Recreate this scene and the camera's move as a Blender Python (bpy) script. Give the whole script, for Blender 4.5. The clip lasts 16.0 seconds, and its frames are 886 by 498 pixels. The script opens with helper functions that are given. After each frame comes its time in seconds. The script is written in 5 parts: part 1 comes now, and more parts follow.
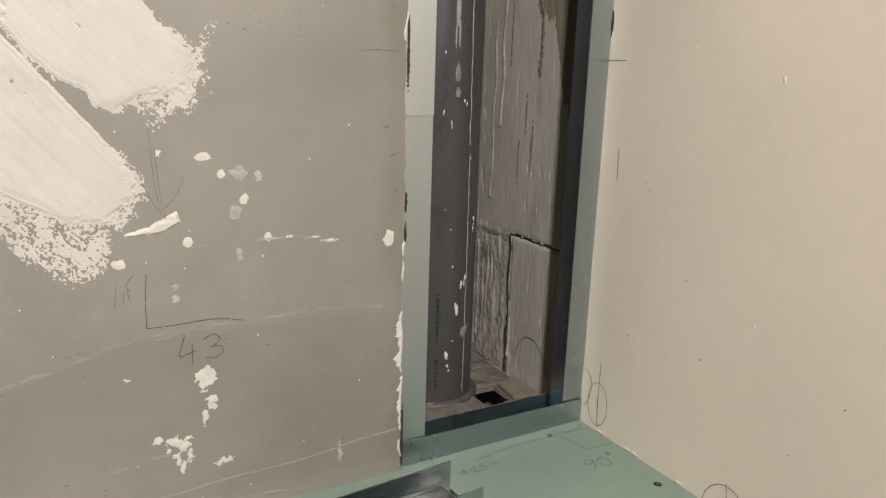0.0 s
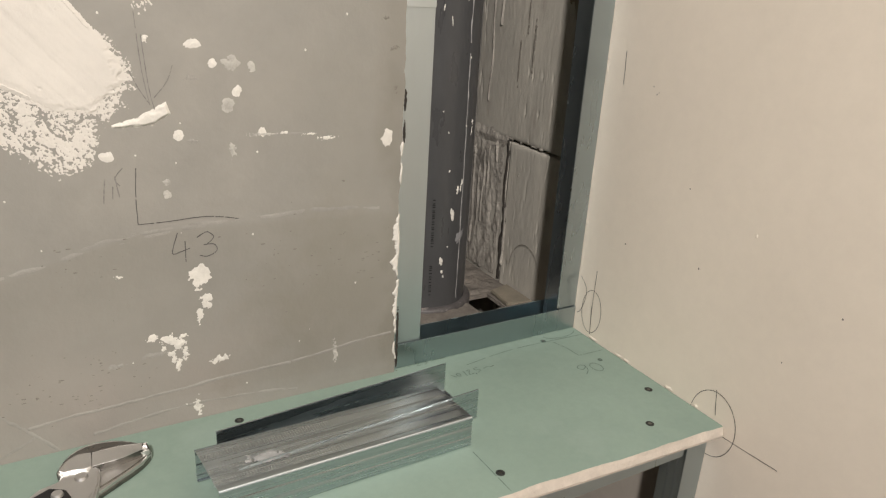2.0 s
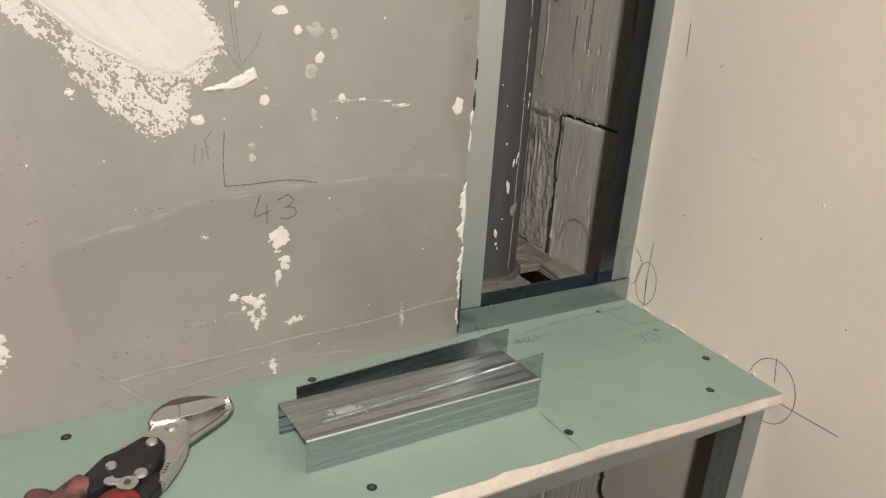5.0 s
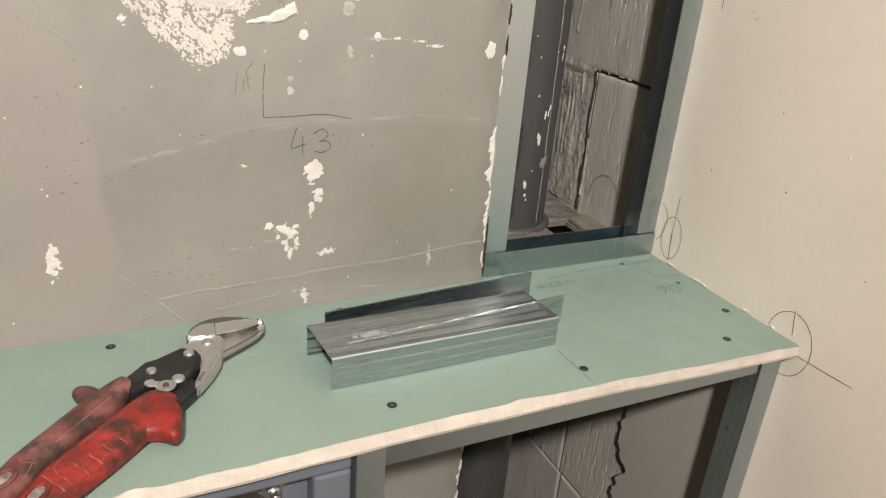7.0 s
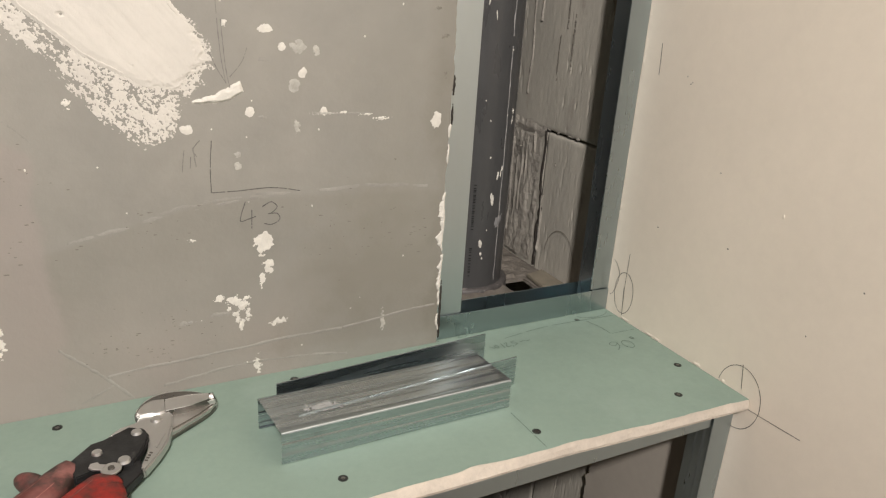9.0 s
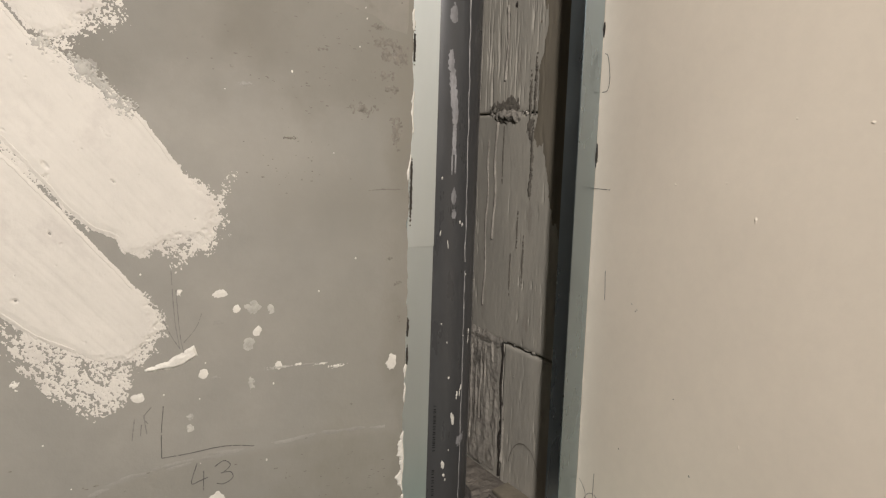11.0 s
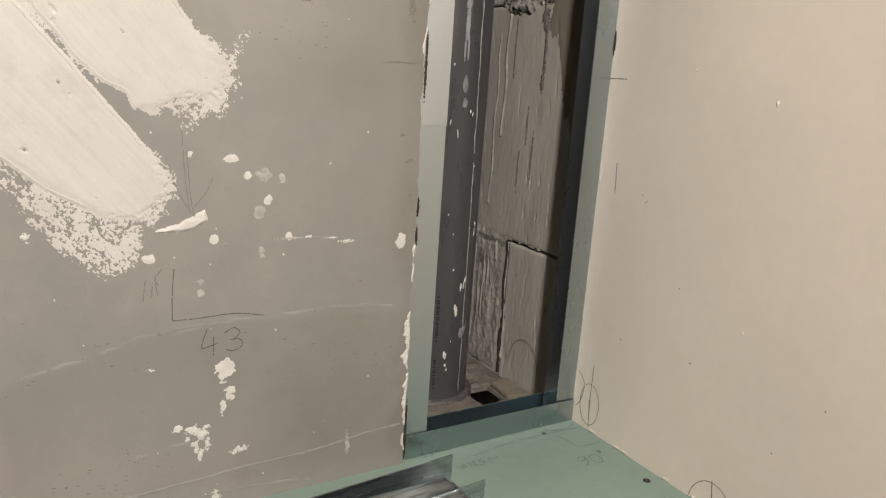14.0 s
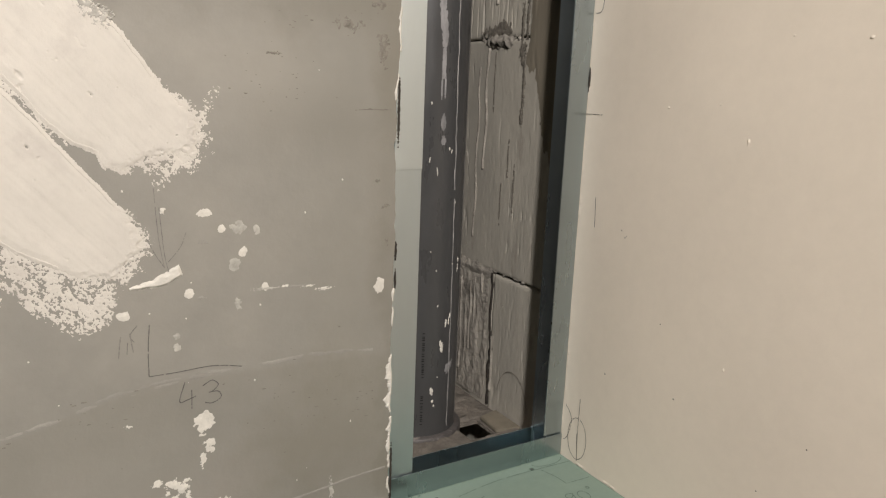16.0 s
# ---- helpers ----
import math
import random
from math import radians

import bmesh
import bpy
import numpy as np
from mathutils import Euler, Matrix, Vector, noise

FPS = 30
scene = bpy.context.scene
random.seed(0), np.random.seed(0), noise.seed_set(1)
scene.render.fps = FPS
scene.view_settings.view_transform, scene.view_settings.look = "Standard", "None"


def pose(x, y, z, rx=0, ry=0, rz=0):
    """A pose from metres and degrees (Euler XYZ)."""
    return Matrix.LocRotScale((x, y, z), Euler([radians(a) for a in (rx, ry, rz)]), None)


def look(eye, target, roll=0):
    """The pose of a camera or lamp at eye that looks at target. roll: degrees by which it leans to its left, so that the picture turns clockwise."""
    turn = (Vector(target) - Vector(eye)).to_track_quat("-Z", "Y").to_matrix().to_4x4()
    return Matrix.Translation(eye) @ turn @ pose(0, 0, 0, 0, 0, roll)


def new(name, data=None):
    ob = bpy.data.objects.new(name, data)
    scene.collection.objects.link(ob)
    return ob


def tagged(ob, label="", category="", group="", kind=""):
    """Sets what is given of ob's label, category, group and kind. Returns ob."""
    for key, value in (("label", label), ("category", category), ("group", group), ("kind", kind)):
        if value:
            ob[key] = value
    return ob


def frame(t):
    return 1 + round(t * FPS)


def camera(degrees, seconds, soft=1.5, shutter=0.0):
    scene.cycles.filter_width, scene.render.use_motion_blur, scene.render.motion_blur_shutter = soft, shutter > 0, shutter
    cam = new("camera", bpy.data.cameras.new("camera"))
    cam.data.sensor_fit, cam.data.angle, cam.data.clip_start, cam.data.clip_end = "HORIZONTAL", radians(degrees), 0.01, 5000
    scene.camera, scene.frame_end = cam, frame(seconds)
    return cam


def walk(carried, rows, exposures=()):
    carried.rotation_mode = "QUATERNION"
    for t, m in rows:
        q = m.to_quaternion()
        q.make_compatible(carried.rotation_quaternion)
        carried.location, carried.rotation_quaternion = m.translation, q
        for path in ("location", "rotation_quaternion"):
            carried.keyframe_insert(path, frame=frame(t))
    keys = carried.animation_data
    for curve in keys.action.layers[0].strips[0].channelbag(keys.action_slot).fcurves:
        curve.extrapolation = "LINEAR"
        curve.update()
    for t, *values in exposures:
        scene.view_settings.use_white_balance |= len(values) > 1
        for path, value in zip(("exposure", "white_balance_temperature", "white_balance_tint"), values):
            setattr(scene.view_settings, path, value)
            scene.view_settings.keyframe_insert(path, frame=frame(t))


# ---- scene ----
cam = camera(63.4, 16.0, 1.2)
PATH = [
    (0, (-0.536, -0.595, 1.55), (0.422, 1.094, 1.069), 1.8),
    (0.5, (-0.532, -0.575, 1.528), (0.41, 1.076, 0.907), 2.1),
    (1, (-0.529, -0.563, 1.517), (0.416, 1.059, 0.829), 2.6),
    (1.5, (-0.537, -0.569, 1.53), (0.423, 1.036, 0.821), 3.1),
    (2, (-0.539, -0.579, 1.536), (0.423, 1.024, 0.825), 3.4),
    (2.5, (-0.545, -0.583, 1.534), (0.409, 1.028, 0.831), 3.4),
    (3, (-0.558, -0.579, 1.527), (0.375, 1.043, 0.822), 3.8),
    (3.5, (-0.559, -0.578, 1.529), (0.339, 1.059, 0.813), 4.1),
    (4, (-0.528, -0.585, 1.53), (0.314, 1.079, 0.807), 4.5),
    (4.5, (-0.514, -0.593, 1.522), (0.317, 1.076, 0.799), 3.6),
    (5, (-0.591, -0.576, 1.521), (0.325, 1.038, 0.775), 3.5),
    (5.2, (-0.625, -0.564, 1.515), (0.308, 1.035, 0.758), 3.3),
    (7.3, (-0.596, -0.62, 1.497), (0.197, 1.021, 0.674), 4.5),
    (7.5, (-0.605, -0.625, 1.495), (0.177, 1.023, 0.675), 4.3),
    (8, (-0.612, -0.634, 1.505), (0.181, 1.015, 0.698), 4.2),
    (8.5, (-0.585, -0.633, 1.514), (0.256, 1.011, 0.746), 4.0),
    (9, (-0.578, -0.621, 1.524), (0.316, 1.025, 0.824), 3.7),
    (9.5, (-0.591, -0.611, 1.54), (0.365, 1.043, 0.947), 3.5),
    (10, (-0.583, -0.607, 1.571), (0.405, 1.077, 1.136), 2.4),
    (12.3, (-0.56, -0.625, 1.616), (0.481, 1.067, 1.381), 2.6),
    (12.5, (-0.56, -0.622, 1.614), (0.491, 1.063, 1.379), 2.7),
    (13, (-0.566, -0.613, 1.612), (0.497, 1.06, 1.352), 3.1),
    (13.5, (-0.574, -0.612, 1.612), (0.477, 1.058, 1.287), 3.5),
    (14, (-0.581, -0.609, 1.556), (0.435, 1.05, 1.09), 3.8),
    (14.5, (-0.589, -0.604, 1.543), (0.38, 1.048, 0.968), 3.5),
    (15, (-0.582, -0.609, 1.571), (0.376, 1.058, 1.02), 3.1),
    (15.5, (-0.568, -0.617, 1.588), (0.426, 1.056, 1.127), 2.4),
    (16, (-0.56, -0.614, 1.586), (0.457, 1.053, 1.155), 2.2),
]
walk(cam, [(t, look(eye, target, roll)) for t, eye, target, roll in PATH],
     exposures=[(0, -0.24), (1, -0.05), (2, -0.1), (3.5, -0.12), (5, -0.07), (7.5, 0.15), (8.2, 0.1), (8.5, 0.0), (9, -0.09), (10, -0.27), (12.5, -0.39), (13.4, -0.40), (14, -0.26), (16, -0.3)])

# ---- light ----
# One bare ceiling lamp in front of the niche, the rest is bounce from the room.
def lamp_light():
    data = bpy.data.lights.new("ceiling_lamp_light", "AREA")
    data.shape, data.size, data.energy, data.color = "DISK", 0.13, 60.0, (1.0, 0.935, 0.895)
    ob = new("ceiling_lamp_light", data)
    ob.matrix_world = look((-0.93, -1.55, 2.52), (-0.4, -0.2, 1.2))
    return ob


lamp_light()
world = bpy.data.worlds.new("world")
scene.world = world
world.use_nodes = True
world.node_tree.nodes["Background"].inputs["Color"].default_value = (0.05, 0.045, 0.04, 1)
world.node_tree.nodes["Background"].inputs["Strength"].default_value = 0.3
scene.view_settings.exposure = 0.0


# ---- materials ----
def material(name, base, rough=0.6, metal=0.0, vary=0.25, scales=(6.0, 90.0), stretch=(1, 1, 1), bump=0.2, bump_scale=300.0, depth=0.001, tint=None, spec=0.4, per_piece=0.0, patch=None, gloss_vary=0.1):
    """A surface with broad stains and fine grain in its colour, and fine relief. patch: (scale, low, high, colour) for
    worn spots and painted reflections.
    """
    m = bpy.data.materials.new(name)
    m.use_nodes = True
    t = m.node_tree
    N, L = t.nodes.new, t.links.new
    bsdf = t.nodes["Principled BSDF"]
    bsdf.inputs["Roughness"].default_value, bsdf.inputs["Metallic"].default_value = rough, metal
    bsdf.inputs["Specular IOR Level"].default_value = spec
    coord, mapping = N("ShaderNodeTexCoord"), N("ShaderNodeMapping")
    mapping.inputs["Scale"].default_value = stretch
    L(coord.outputs["Object"], mapping.inputs["Vector"])

    def cloud(scale, detail=4.0, rough_=0.6):
        n = N("ShaderNodeTexNoise")
        n.inputs["Scale"].default_value, n.inputs["Detail"].default_value, n.inputs["Roughness"].default_value = scale, detail, rough_
        L(mapping.outputs["Vector"], n.inputs["Vector"])
        return n.outputs["Fac"]

    def span(fac, a, b, lo, hi):
        r = N("ShaderNodeMapRange")
        r.inputs["From Min"].default_value, r.inputs["From Max"].default_value = a, b
        r.inputs["To Min"].default_value, r.inputs["To Max"].default_value = lo, hi
        L(fac, r.inputs["Value"])
        return r.outputs["Result"]

    def mix(fac, a, b):
        x = N("ShaderNodeMix")
        x.data_type = "RGBA"
        L(fac, x.inputs["Factor"])
        for value, k in ((a, 6), (b, 7)):
            if isinstance(value, tuple):
                x.inputs[k].default_value = (*value, 1)
            else:
                L(value, x.inputs[k])
        return x.outputs[2]

    tint = tint or base
    lo = tuple(max(0, c * (1 - vary)) for c in base)
    hi = tuple(min(1, c * (1 + vary)) for c in tint)
    broad = mix(span(cloud(scales[0], 5.0), 0.33, 0.67, 0, 1), lo, hi)
    fine = span(cloud(scales[1], 6.0, 0.7), 0.25, 0.75, 1 - vary * 0.6, 1 + vary * 0.6)
    grain = N("ShaderNodeVectorMath")
    grain.operation = "SCALE"
    L(broad, grain.inputs[0])
    L(fine, grain.inputs["Scale"])
    colour = grain.outputs["Vector"]
    if patch:
        scale, a, b, stain = patch
        colour = mix(span(cloud(scale, 6.0, 0.65), a, b, 0, 1), colour, stain)
    if per_piece:
        info, k = N("ShaderNodeObjectInfo"), N("ShaderNodeVectorMath")
        k.operation = "SCALE"
        L(colour, k.inputs[0])
        L(span(info.outputs["Random"], 0, 1, 1 - per_piece, 1 + per_piece), k.inputs["Scale"])
        colour = k.outputs["Vector"]
    L(colour, bsdf.inputs["Base Color"])
    L(span(cloud(scales[1] * 0.4), 0.3, 0.7, max(0.03, rough - gloss_vary), min(1, rough + gloss_vary)), bsdf.inputs["Roughness"])
    if bump:
        b = N("ShaderNodeBump")
        b.inputs["Strength"].default_value, b.inputs["Distance"].default_value = bump, depth
        L(cloud(bump_scale, 5.0, 0.65), b.inputs["Height"])
        L(b.outputs["Normal"], bsdf.inputs["Normal"])
    return m


PLASTER = material("grey_plaster", (0.266, 0.255, 0.231), 0.5, vary=0.06, scales=(3.0, 26.0), tint=(0.280, 0.264, 0.236), bump=0.35, bump_scale=36.0, depth=0.0012, gloss_vary=0.06)
BACK_PLASTER = material("blotched_grey_plaster", (0.254, 0.247, 0.221), 0.5, vary=0.085, scales=(6.0, 32.0), tint=(0.270, 0.257, 0.226), bump=0.55, bump_scale=36.0, depth=0.0012, patch=(60.0, 0.69, 0.76, (0.20, 0.185, 0.158)), gloss_vary=0.06)
PLASTER_EDGE = material("broken_plaster", (0.34, 0.30, 0.24), 0.85, vary=0.35, scales=(60.0, 300.0), bump=0.8, bump_scale=260.0, depth=0.002)
RIDGE = material("plaster_ridge", (0.278, 0.267, 0.238), 0.6, vary=0.12, scales=(20.0, 200.0), bump=0.3)
FILLER = material("white_filler", (0.585, 0.555, 0.50), 0.7, vary=0.05, scales=(9.0, 90.0), bump=0.5, bump_scale=50.0, depth=0.0016, patch=(20.0, 0.54, 0.74, (0.50, 0.465, 0.425)))
RUBBED = material("rubbed_filler", (0.40, 0.385, 0.345), 0.7, vary=0.2, scales=(60.0, 400.0), bump=0.2)
# dirt on the ledge; on shaft back and core it paints in shade
LEDGE = material("dirty_shaded_mortar", (0.185, 0.165, 0.14), 0.95, vary=0.3, scales=(25.0, 160.0), bump=0.9, bump_scale=130.0, depth=0.003)
DAB = material("dried_filler", (0.625, 0.60, 0.54), 0.7, vary=0.12, scales=(40.0, 300.0), bump=0.3, bump_scale=300.0)
CREAM = material("cream_paint", (0.735, 0.660, 0.556), 0.5, vary=0.045, scales=(4.0, 60.0), bump=0.3, bump_scale=45.0, depth=0.0010)
GREEN = material("green_board_paper", (0.226, 0.303, 0.252), 0.55, vary=0.06, scales=(6.0, 160.0), bump=0.12, bump_scale=500.0, depth=0.0004, patch=(9.0, 0.58, 0.78, (0.262, 0.335, 0.290)))
GYPSUM = material("cut_gypsum", (0.545, 0.485, 0.41), 0.85, vary=0.12, scales=(30.0, 260.0), bump=0.7, bump_scale=220.0, depth=0.0015)
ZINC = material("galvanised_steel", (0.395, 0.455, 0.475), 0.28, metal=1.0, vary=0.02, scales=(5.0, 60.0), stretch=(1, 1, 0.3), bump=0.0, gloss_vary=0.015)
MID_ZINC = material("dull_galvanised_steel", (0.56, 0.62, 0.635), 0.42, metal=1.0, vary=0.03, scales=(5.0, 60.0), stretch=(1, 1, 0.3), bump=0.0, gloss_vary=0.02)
PALE_ZINC = material("pale_galvanised_steel", (0.64, 0.70, 0.715), 0.42, metal=1.0, vary=0.04, scales=(6.0, 60.0), stretch=(1, 1, 0.3), bump=0.0, gloss_vary=0.03)
# the stretched darker patch paints streaky reflections along the profile
BRIGHT_ZINC = material("bright_galvanised_steel", (0.50, 0.55, 0.565), 0.27, metal=1.0, vary=0.08, scales=(26.0, 150.0), stretch=(0.05, 1.8, 1.8), bump=0.08, bump_scale=240.0, depth=0.0003, patch=(22.0, 0.48, 0.70, (0.35, 0.385, 0.40)), gloss_vary=0.06)
LABEL_TRACE = material("rubbed_label_trace", (0.27, 0.275, 0.27), 0.5, vary=0.35, scales=(90.0, 500.0), bump=0.1)
BLOCK = material("scored_concrete_block", (0.385, 0.366, 0.318), 0.9, vary=0.10, scales=(9.0, 150.0), stretch=(1.0, 1.0, 0.35), bump=0.4, bump_scale=150.0, depth=0.0016, per_piece=0.07, tint=(0.412, 0.388, 0.332), patch=(30.0, 0.60, 0.74, (0.30, 0.272, 0.232)))
UNDERCOAT = material("pale_undercoat_plaster", (0.37, 0.338, 0.292), 0.7, vary=0.07, scales=(5.0, 60.0), bump=0.3, bump_scale=60.0, gloss_vary=0.05)
BLOCK_STAIN = material("brown_block_stain", (0.215, 0.19, 0.145), 0.9, vary=0.2, scales=(12.0, 120.0), stretch=(1.0, 1.0, 0.12), bump=0.4, bump_scale=160.0)
MORTAR = material("rough_mortar", (0.315, 0.293, 0.255), 0.95, vary=0.3, scales=(25.0, 180.0), bump=0.9, bump_scale=150.0, depth=0.003)
# near-black that paints the shade inside a crack, gaps and a hole
GAP_SHADE = material("painted_gap_shade", (0.035, 0.03, 0.025), 1.0, vary=0.3, bump=0)
PVC = material("grey_plastic_pipe", (0.060, 0.060, 0.060), 0.34, vary=0.12, scales=(12.0, 140.0), stretch=(1, 1, 0.3), bump=0.06, bump_scale=120.0, patch=(16.0, 0.66, 0.75, (0.17, 0.165, 0.16)))
SCUFF = material("whitish_scuff", (0.24, 0.235, 0.235), 0.5, vary=0.35, scales=(60.0, 200.0), stretch=(1, 1, 0.4), bump=0.2)
SEAM = material("pale_plastic_seam", (0.36, 0.35, 0.34), 0.6, vary=0.4, scales=(60.0, 300.0), bump=0.3)
# pale patch: mortar stains and painted highlight spots
COLLAR = material("pipe_collar_plastic", (0.085, 0.078, 0.075), 0.45, vary=0.4, scales=(40.0, 220.0), bump=0.5, patch=(70.0, 0.60, 0.70, (0.30, 0.27, 0.25)))
PENCIL = material("pencil_graphite", (0.09, 0.086, 0.08), 0.55, vary=0.3, scales=(200.0, 900.0), bump=0)
FAINT_PENCIL = material("faint_pencil_graphite", (0.175, 0.16, 0.135), 0.6, vary=0.3, scales=(200.0, 900.0), bump=0)
SMUDGED_PENCIL = material("smudged_pencil_graphite", (0.185, 0.178, 0.162), 0.6, vary=0.25, scales=(200.0, 900.0), bump=0)
GREEN_PENCIL = material("pencil_on_green_paper", (0.105, 0.155, 0.130), 0.6, vary=0.25, scales=(200.0, 900.0), bump=0)
PRINT = material("black_print", (0.008, 0.008, 0.008), 0.5, vary=0.2, bump=0)
FRAME_BLUE = material("powder_coated_steel", (0.130, 0.145, 0.168), 0.42, vary=0.06, scales=(10.0, 200.0), bump=0.08, bump_scale=600.0, depth=0.0002)
CHROME = material("worn_nickel_steel", (0.66, 0.65, 0.63), 0.42, metal=1.0, vary=0.05, scales=(20.0, 60.0), bump=0.05, bump_scale=16.0, depth=0.003)
BLACK_STEEL = material("blackened_steel", (0.022, 0.022, 0.022), 0.42, metal=0.3, vary=0.4, scales=(50.0, 300.0), bump=0.2, patch=(60.0, 0.62, 0.74, (0.10, 0.095, 0.09)))
RED_GRIP = material("red_rubber_grip", (0.22, 0.013, 0.009), 0.50, vary=0.30, scales=(22.0, 140.0), tint=(0.30, 0.026, 0.018), bump=0.35, bump_scale=120.0, patch=(42.0, 0.43, 0.60, (0.055, 0.022, 0.017)))
DUSTY_GRIP = material("dusty_red_rubber_grip", (0.125, 0.022, 0.018), 0.52, vary=0.30, scales=(24.0, 140.0), tint=(0.185, 0.080, 0.070), bump=0.35, bump_scale=120.0, patch=(40.0, 0.44, 0.58, (0.048, 0.030, 0.025)))
DARK_NICKEL = material("dark_nickel_steel", (0.20, 0.19, 0.175), 0.35, metal=1.0, vary=0.15, scales=(60.0, 300.0), bump=0.1)
PALE_BADGE = material("grey_grip_hole", (0.235, 0.185, 0.168), 0.5, vary=0.5, scales=(120.0, 400.0), bump=0.3)
MOULD = material("rubbed_mould_line", (0.25, 0.105, 0.09), 0.6, vary=0.6, scales=(90.0, 400.0), bump=0.2)
SECOND_COAT = material("second_plaster_coat", (0.226, 0.213, 0.183), 0.5, vary=0.12, scales=(7.0, 60.0), bump=0.3, bump_scale=60.0, depth=0.001, patch=(22.0, 0.56, 0.70, (0.165, 0.150, 0.122)))
SCREW = material("phosphated_screw", (0.03, 0.033, 0.03), 0.6, metal=0.2, vary=0.3, bump=0)
TILE_FLOOR = material("dusty_screed_floor", (0.13, 0.12, 0.105), 0.9, vary=0.2, bump=0.5, bump_scale=60.0)
CEILING = material("white_ceiling_paint", (0.55, 0.53, 0.49), 0.8, vary=0.06, bump=0.2)
LAMP_GLASS = bpy.data.materials.new("lamp_diffuser")
LAMP_GLASS.use_nodes = True
LAMP_GLASS.node_tree.nodes["Principled BSDF"].inputs["Base Color"].default_value = (0.8, 0.78, 0.72, 1)
LAMP_GLASS.node_tree.nodes["Principled BSDF"].inputs["Roughness"].default_value = 0.4


def coat(m, colour, sides, soft, wave, scale, most=1.0, breakup=0.0):
    """A coat of another tone on a wall's plaster, bounded by sides (nx, nz, c) where nx * x + nz * z > c, with an uneven edge; breakup lets the lower coat show through in blotches."""
    t = m.node_tree
    N, L = t.nodes.new, t.links.new
    base = t.nodes["Principled BSDF"].inputs["Base Color"]
    below = base.links[0].from_socket
    coord, noise = N("ShaderNodeTexCoord"), N("ShaderNodeTexNoise")
    noise.inputs["Scale"].default_value, noise.inputs["Detail"].default_value, noise.inputs["Roughness"].default_value = scale, 6.0, 0.62
    L(coord.outputs["Object"], noise.inputs["Vector"])

    def math_node(kind, a, b):
        n = N("ShaderNodeMath")
        n.operation = kind
        for value, k in ((a, 0), (b, 1)):
            if isinstance(value, float):
                n.inputs[k].default_value = value
            else:
                L(value, n.inputs[k])
        return n.outputs[0]

    warp = math_node("MULTIPLY", math_node("SUBTRACT", noise.outputs["Fac"], 0.5), wave)
    mask = None
    for nx, nz, c in sides:
        dot = N("ShaderNodeVectorMath")
        dot.operation = "DOT_PRODUCT"
        L(coord.outputs["Object"], dot.inputs[0])
        dot.inputs[1].default_value = (nx, 0.0, nz)
        reach = N("ShaderNodeMapRange")
        reach.interpolation_type = "SMOOTHSTEP"
        reach.inputs["From Min"].default_value, reach.inputs["From Max"].default_value = c, c + soft
        L(math_node("ADD", dot.outputs["Value"], warp), reach.inputs["Value"])
        mask = reach.outputs["Result"] if mask is None else math_node("MULTIPLY", mask, reach.outputs["Result"])
    mask = math_node("MULTIPLY", mask, most)
    if breakup:
        spots = N("ShaderNodeTexNoise")
        spots.inputs["Scale"].default_value, spots.inputs["Detail"].default_value = 11.0, 7.0
        L(coord.outputs["Object"], spots.inputs["Vector"])
        cut = N("ShaderNodeMapRange")
        cut.inputs["From Min"].default_value, cut.inputs["From Max"].default_value, cut.inputs["To Min"].default_value = 0.40, 0.58, 1.0 - breakup
        L(spots.outputs["Fac"], cut.inputs["Value"])
        mask = math_node("MULTIPLY", mask, cut.outputs["Result"])
    x = N("ShaderNodeMix")
    x.data_type = "RGBA"
    L(mask, x.inputs["Factor"])
    L(below, x.inputs[6])
    x.inputs[7].default_value = (*colour, 1)
    L(x.outputs[2], base)


# olive coat under the long trowel line, rosy coat with a rounded corner, dark blotched coat above, grey rubbed strip by the edge
coat(BACK_PLASTER, (0.228, 0.217, 0.186), ((0.26, -1.0, -1.4585), (-0.034, -1.0, -1.3200), (0.05, 1.0, 1.150)), 0.007, 0.020, 9.0, 0.55, 0.5)
coat(BACK_PLASTER, (0.298, 0.266, 0.240), ((-1.0, 0.0, 0.5965), (-0.61, -0.79, -0.727)), 0.010, 0.075, 5.0, 0.8, 0.3)
coat(BACK_PLASTER, (0.168, 0.157, 0.130), ((0.0, 1.0, 1.600), (1.0, 0.0, -0.60)), 0.075, 0.16, 7.0, 0.85, 0.35)
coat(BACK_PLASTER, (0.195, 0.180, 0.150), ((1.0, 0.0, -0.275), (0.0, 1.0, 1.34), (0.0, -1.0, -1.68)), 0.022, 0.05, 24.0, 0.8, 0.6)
coat(BACK_PLASTER, (0.292, 0.264, 0.234), ((-1.0, 0.0, 0.36), (0.0, -1.0, -1.27)), 0.08, 0.12, 7.0, 0.6, 0.5)
coat(BACK_PLASTER, (0.190, 0.176, 0.140), ((1.0, 0.0, -0.43), (0.0, -1.0, -1.36), (0.0, 1.0, 1.15)), 0.07, 0.16, 14.0, 0.5, 0.95)
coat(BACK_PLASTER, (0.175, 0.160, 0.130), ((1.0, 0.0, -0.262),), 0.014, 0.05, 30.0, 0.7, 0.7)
coat(BACK_PLASTER, (0.222, 0.213, 0.180), ((1.0, 0.0, -0.40),), 0.14, 0.10, 6.0, 0.42, 0.3)
coat(BACK_PLASTER, (0.21, 0.20, 0.172), ((0.0, 1.0, 1.50), (0.0, -1.0, -1.60), (1.0, 0.0, -0.40)), 0.05, 0.10, 8.0, 0.6, 0.5)


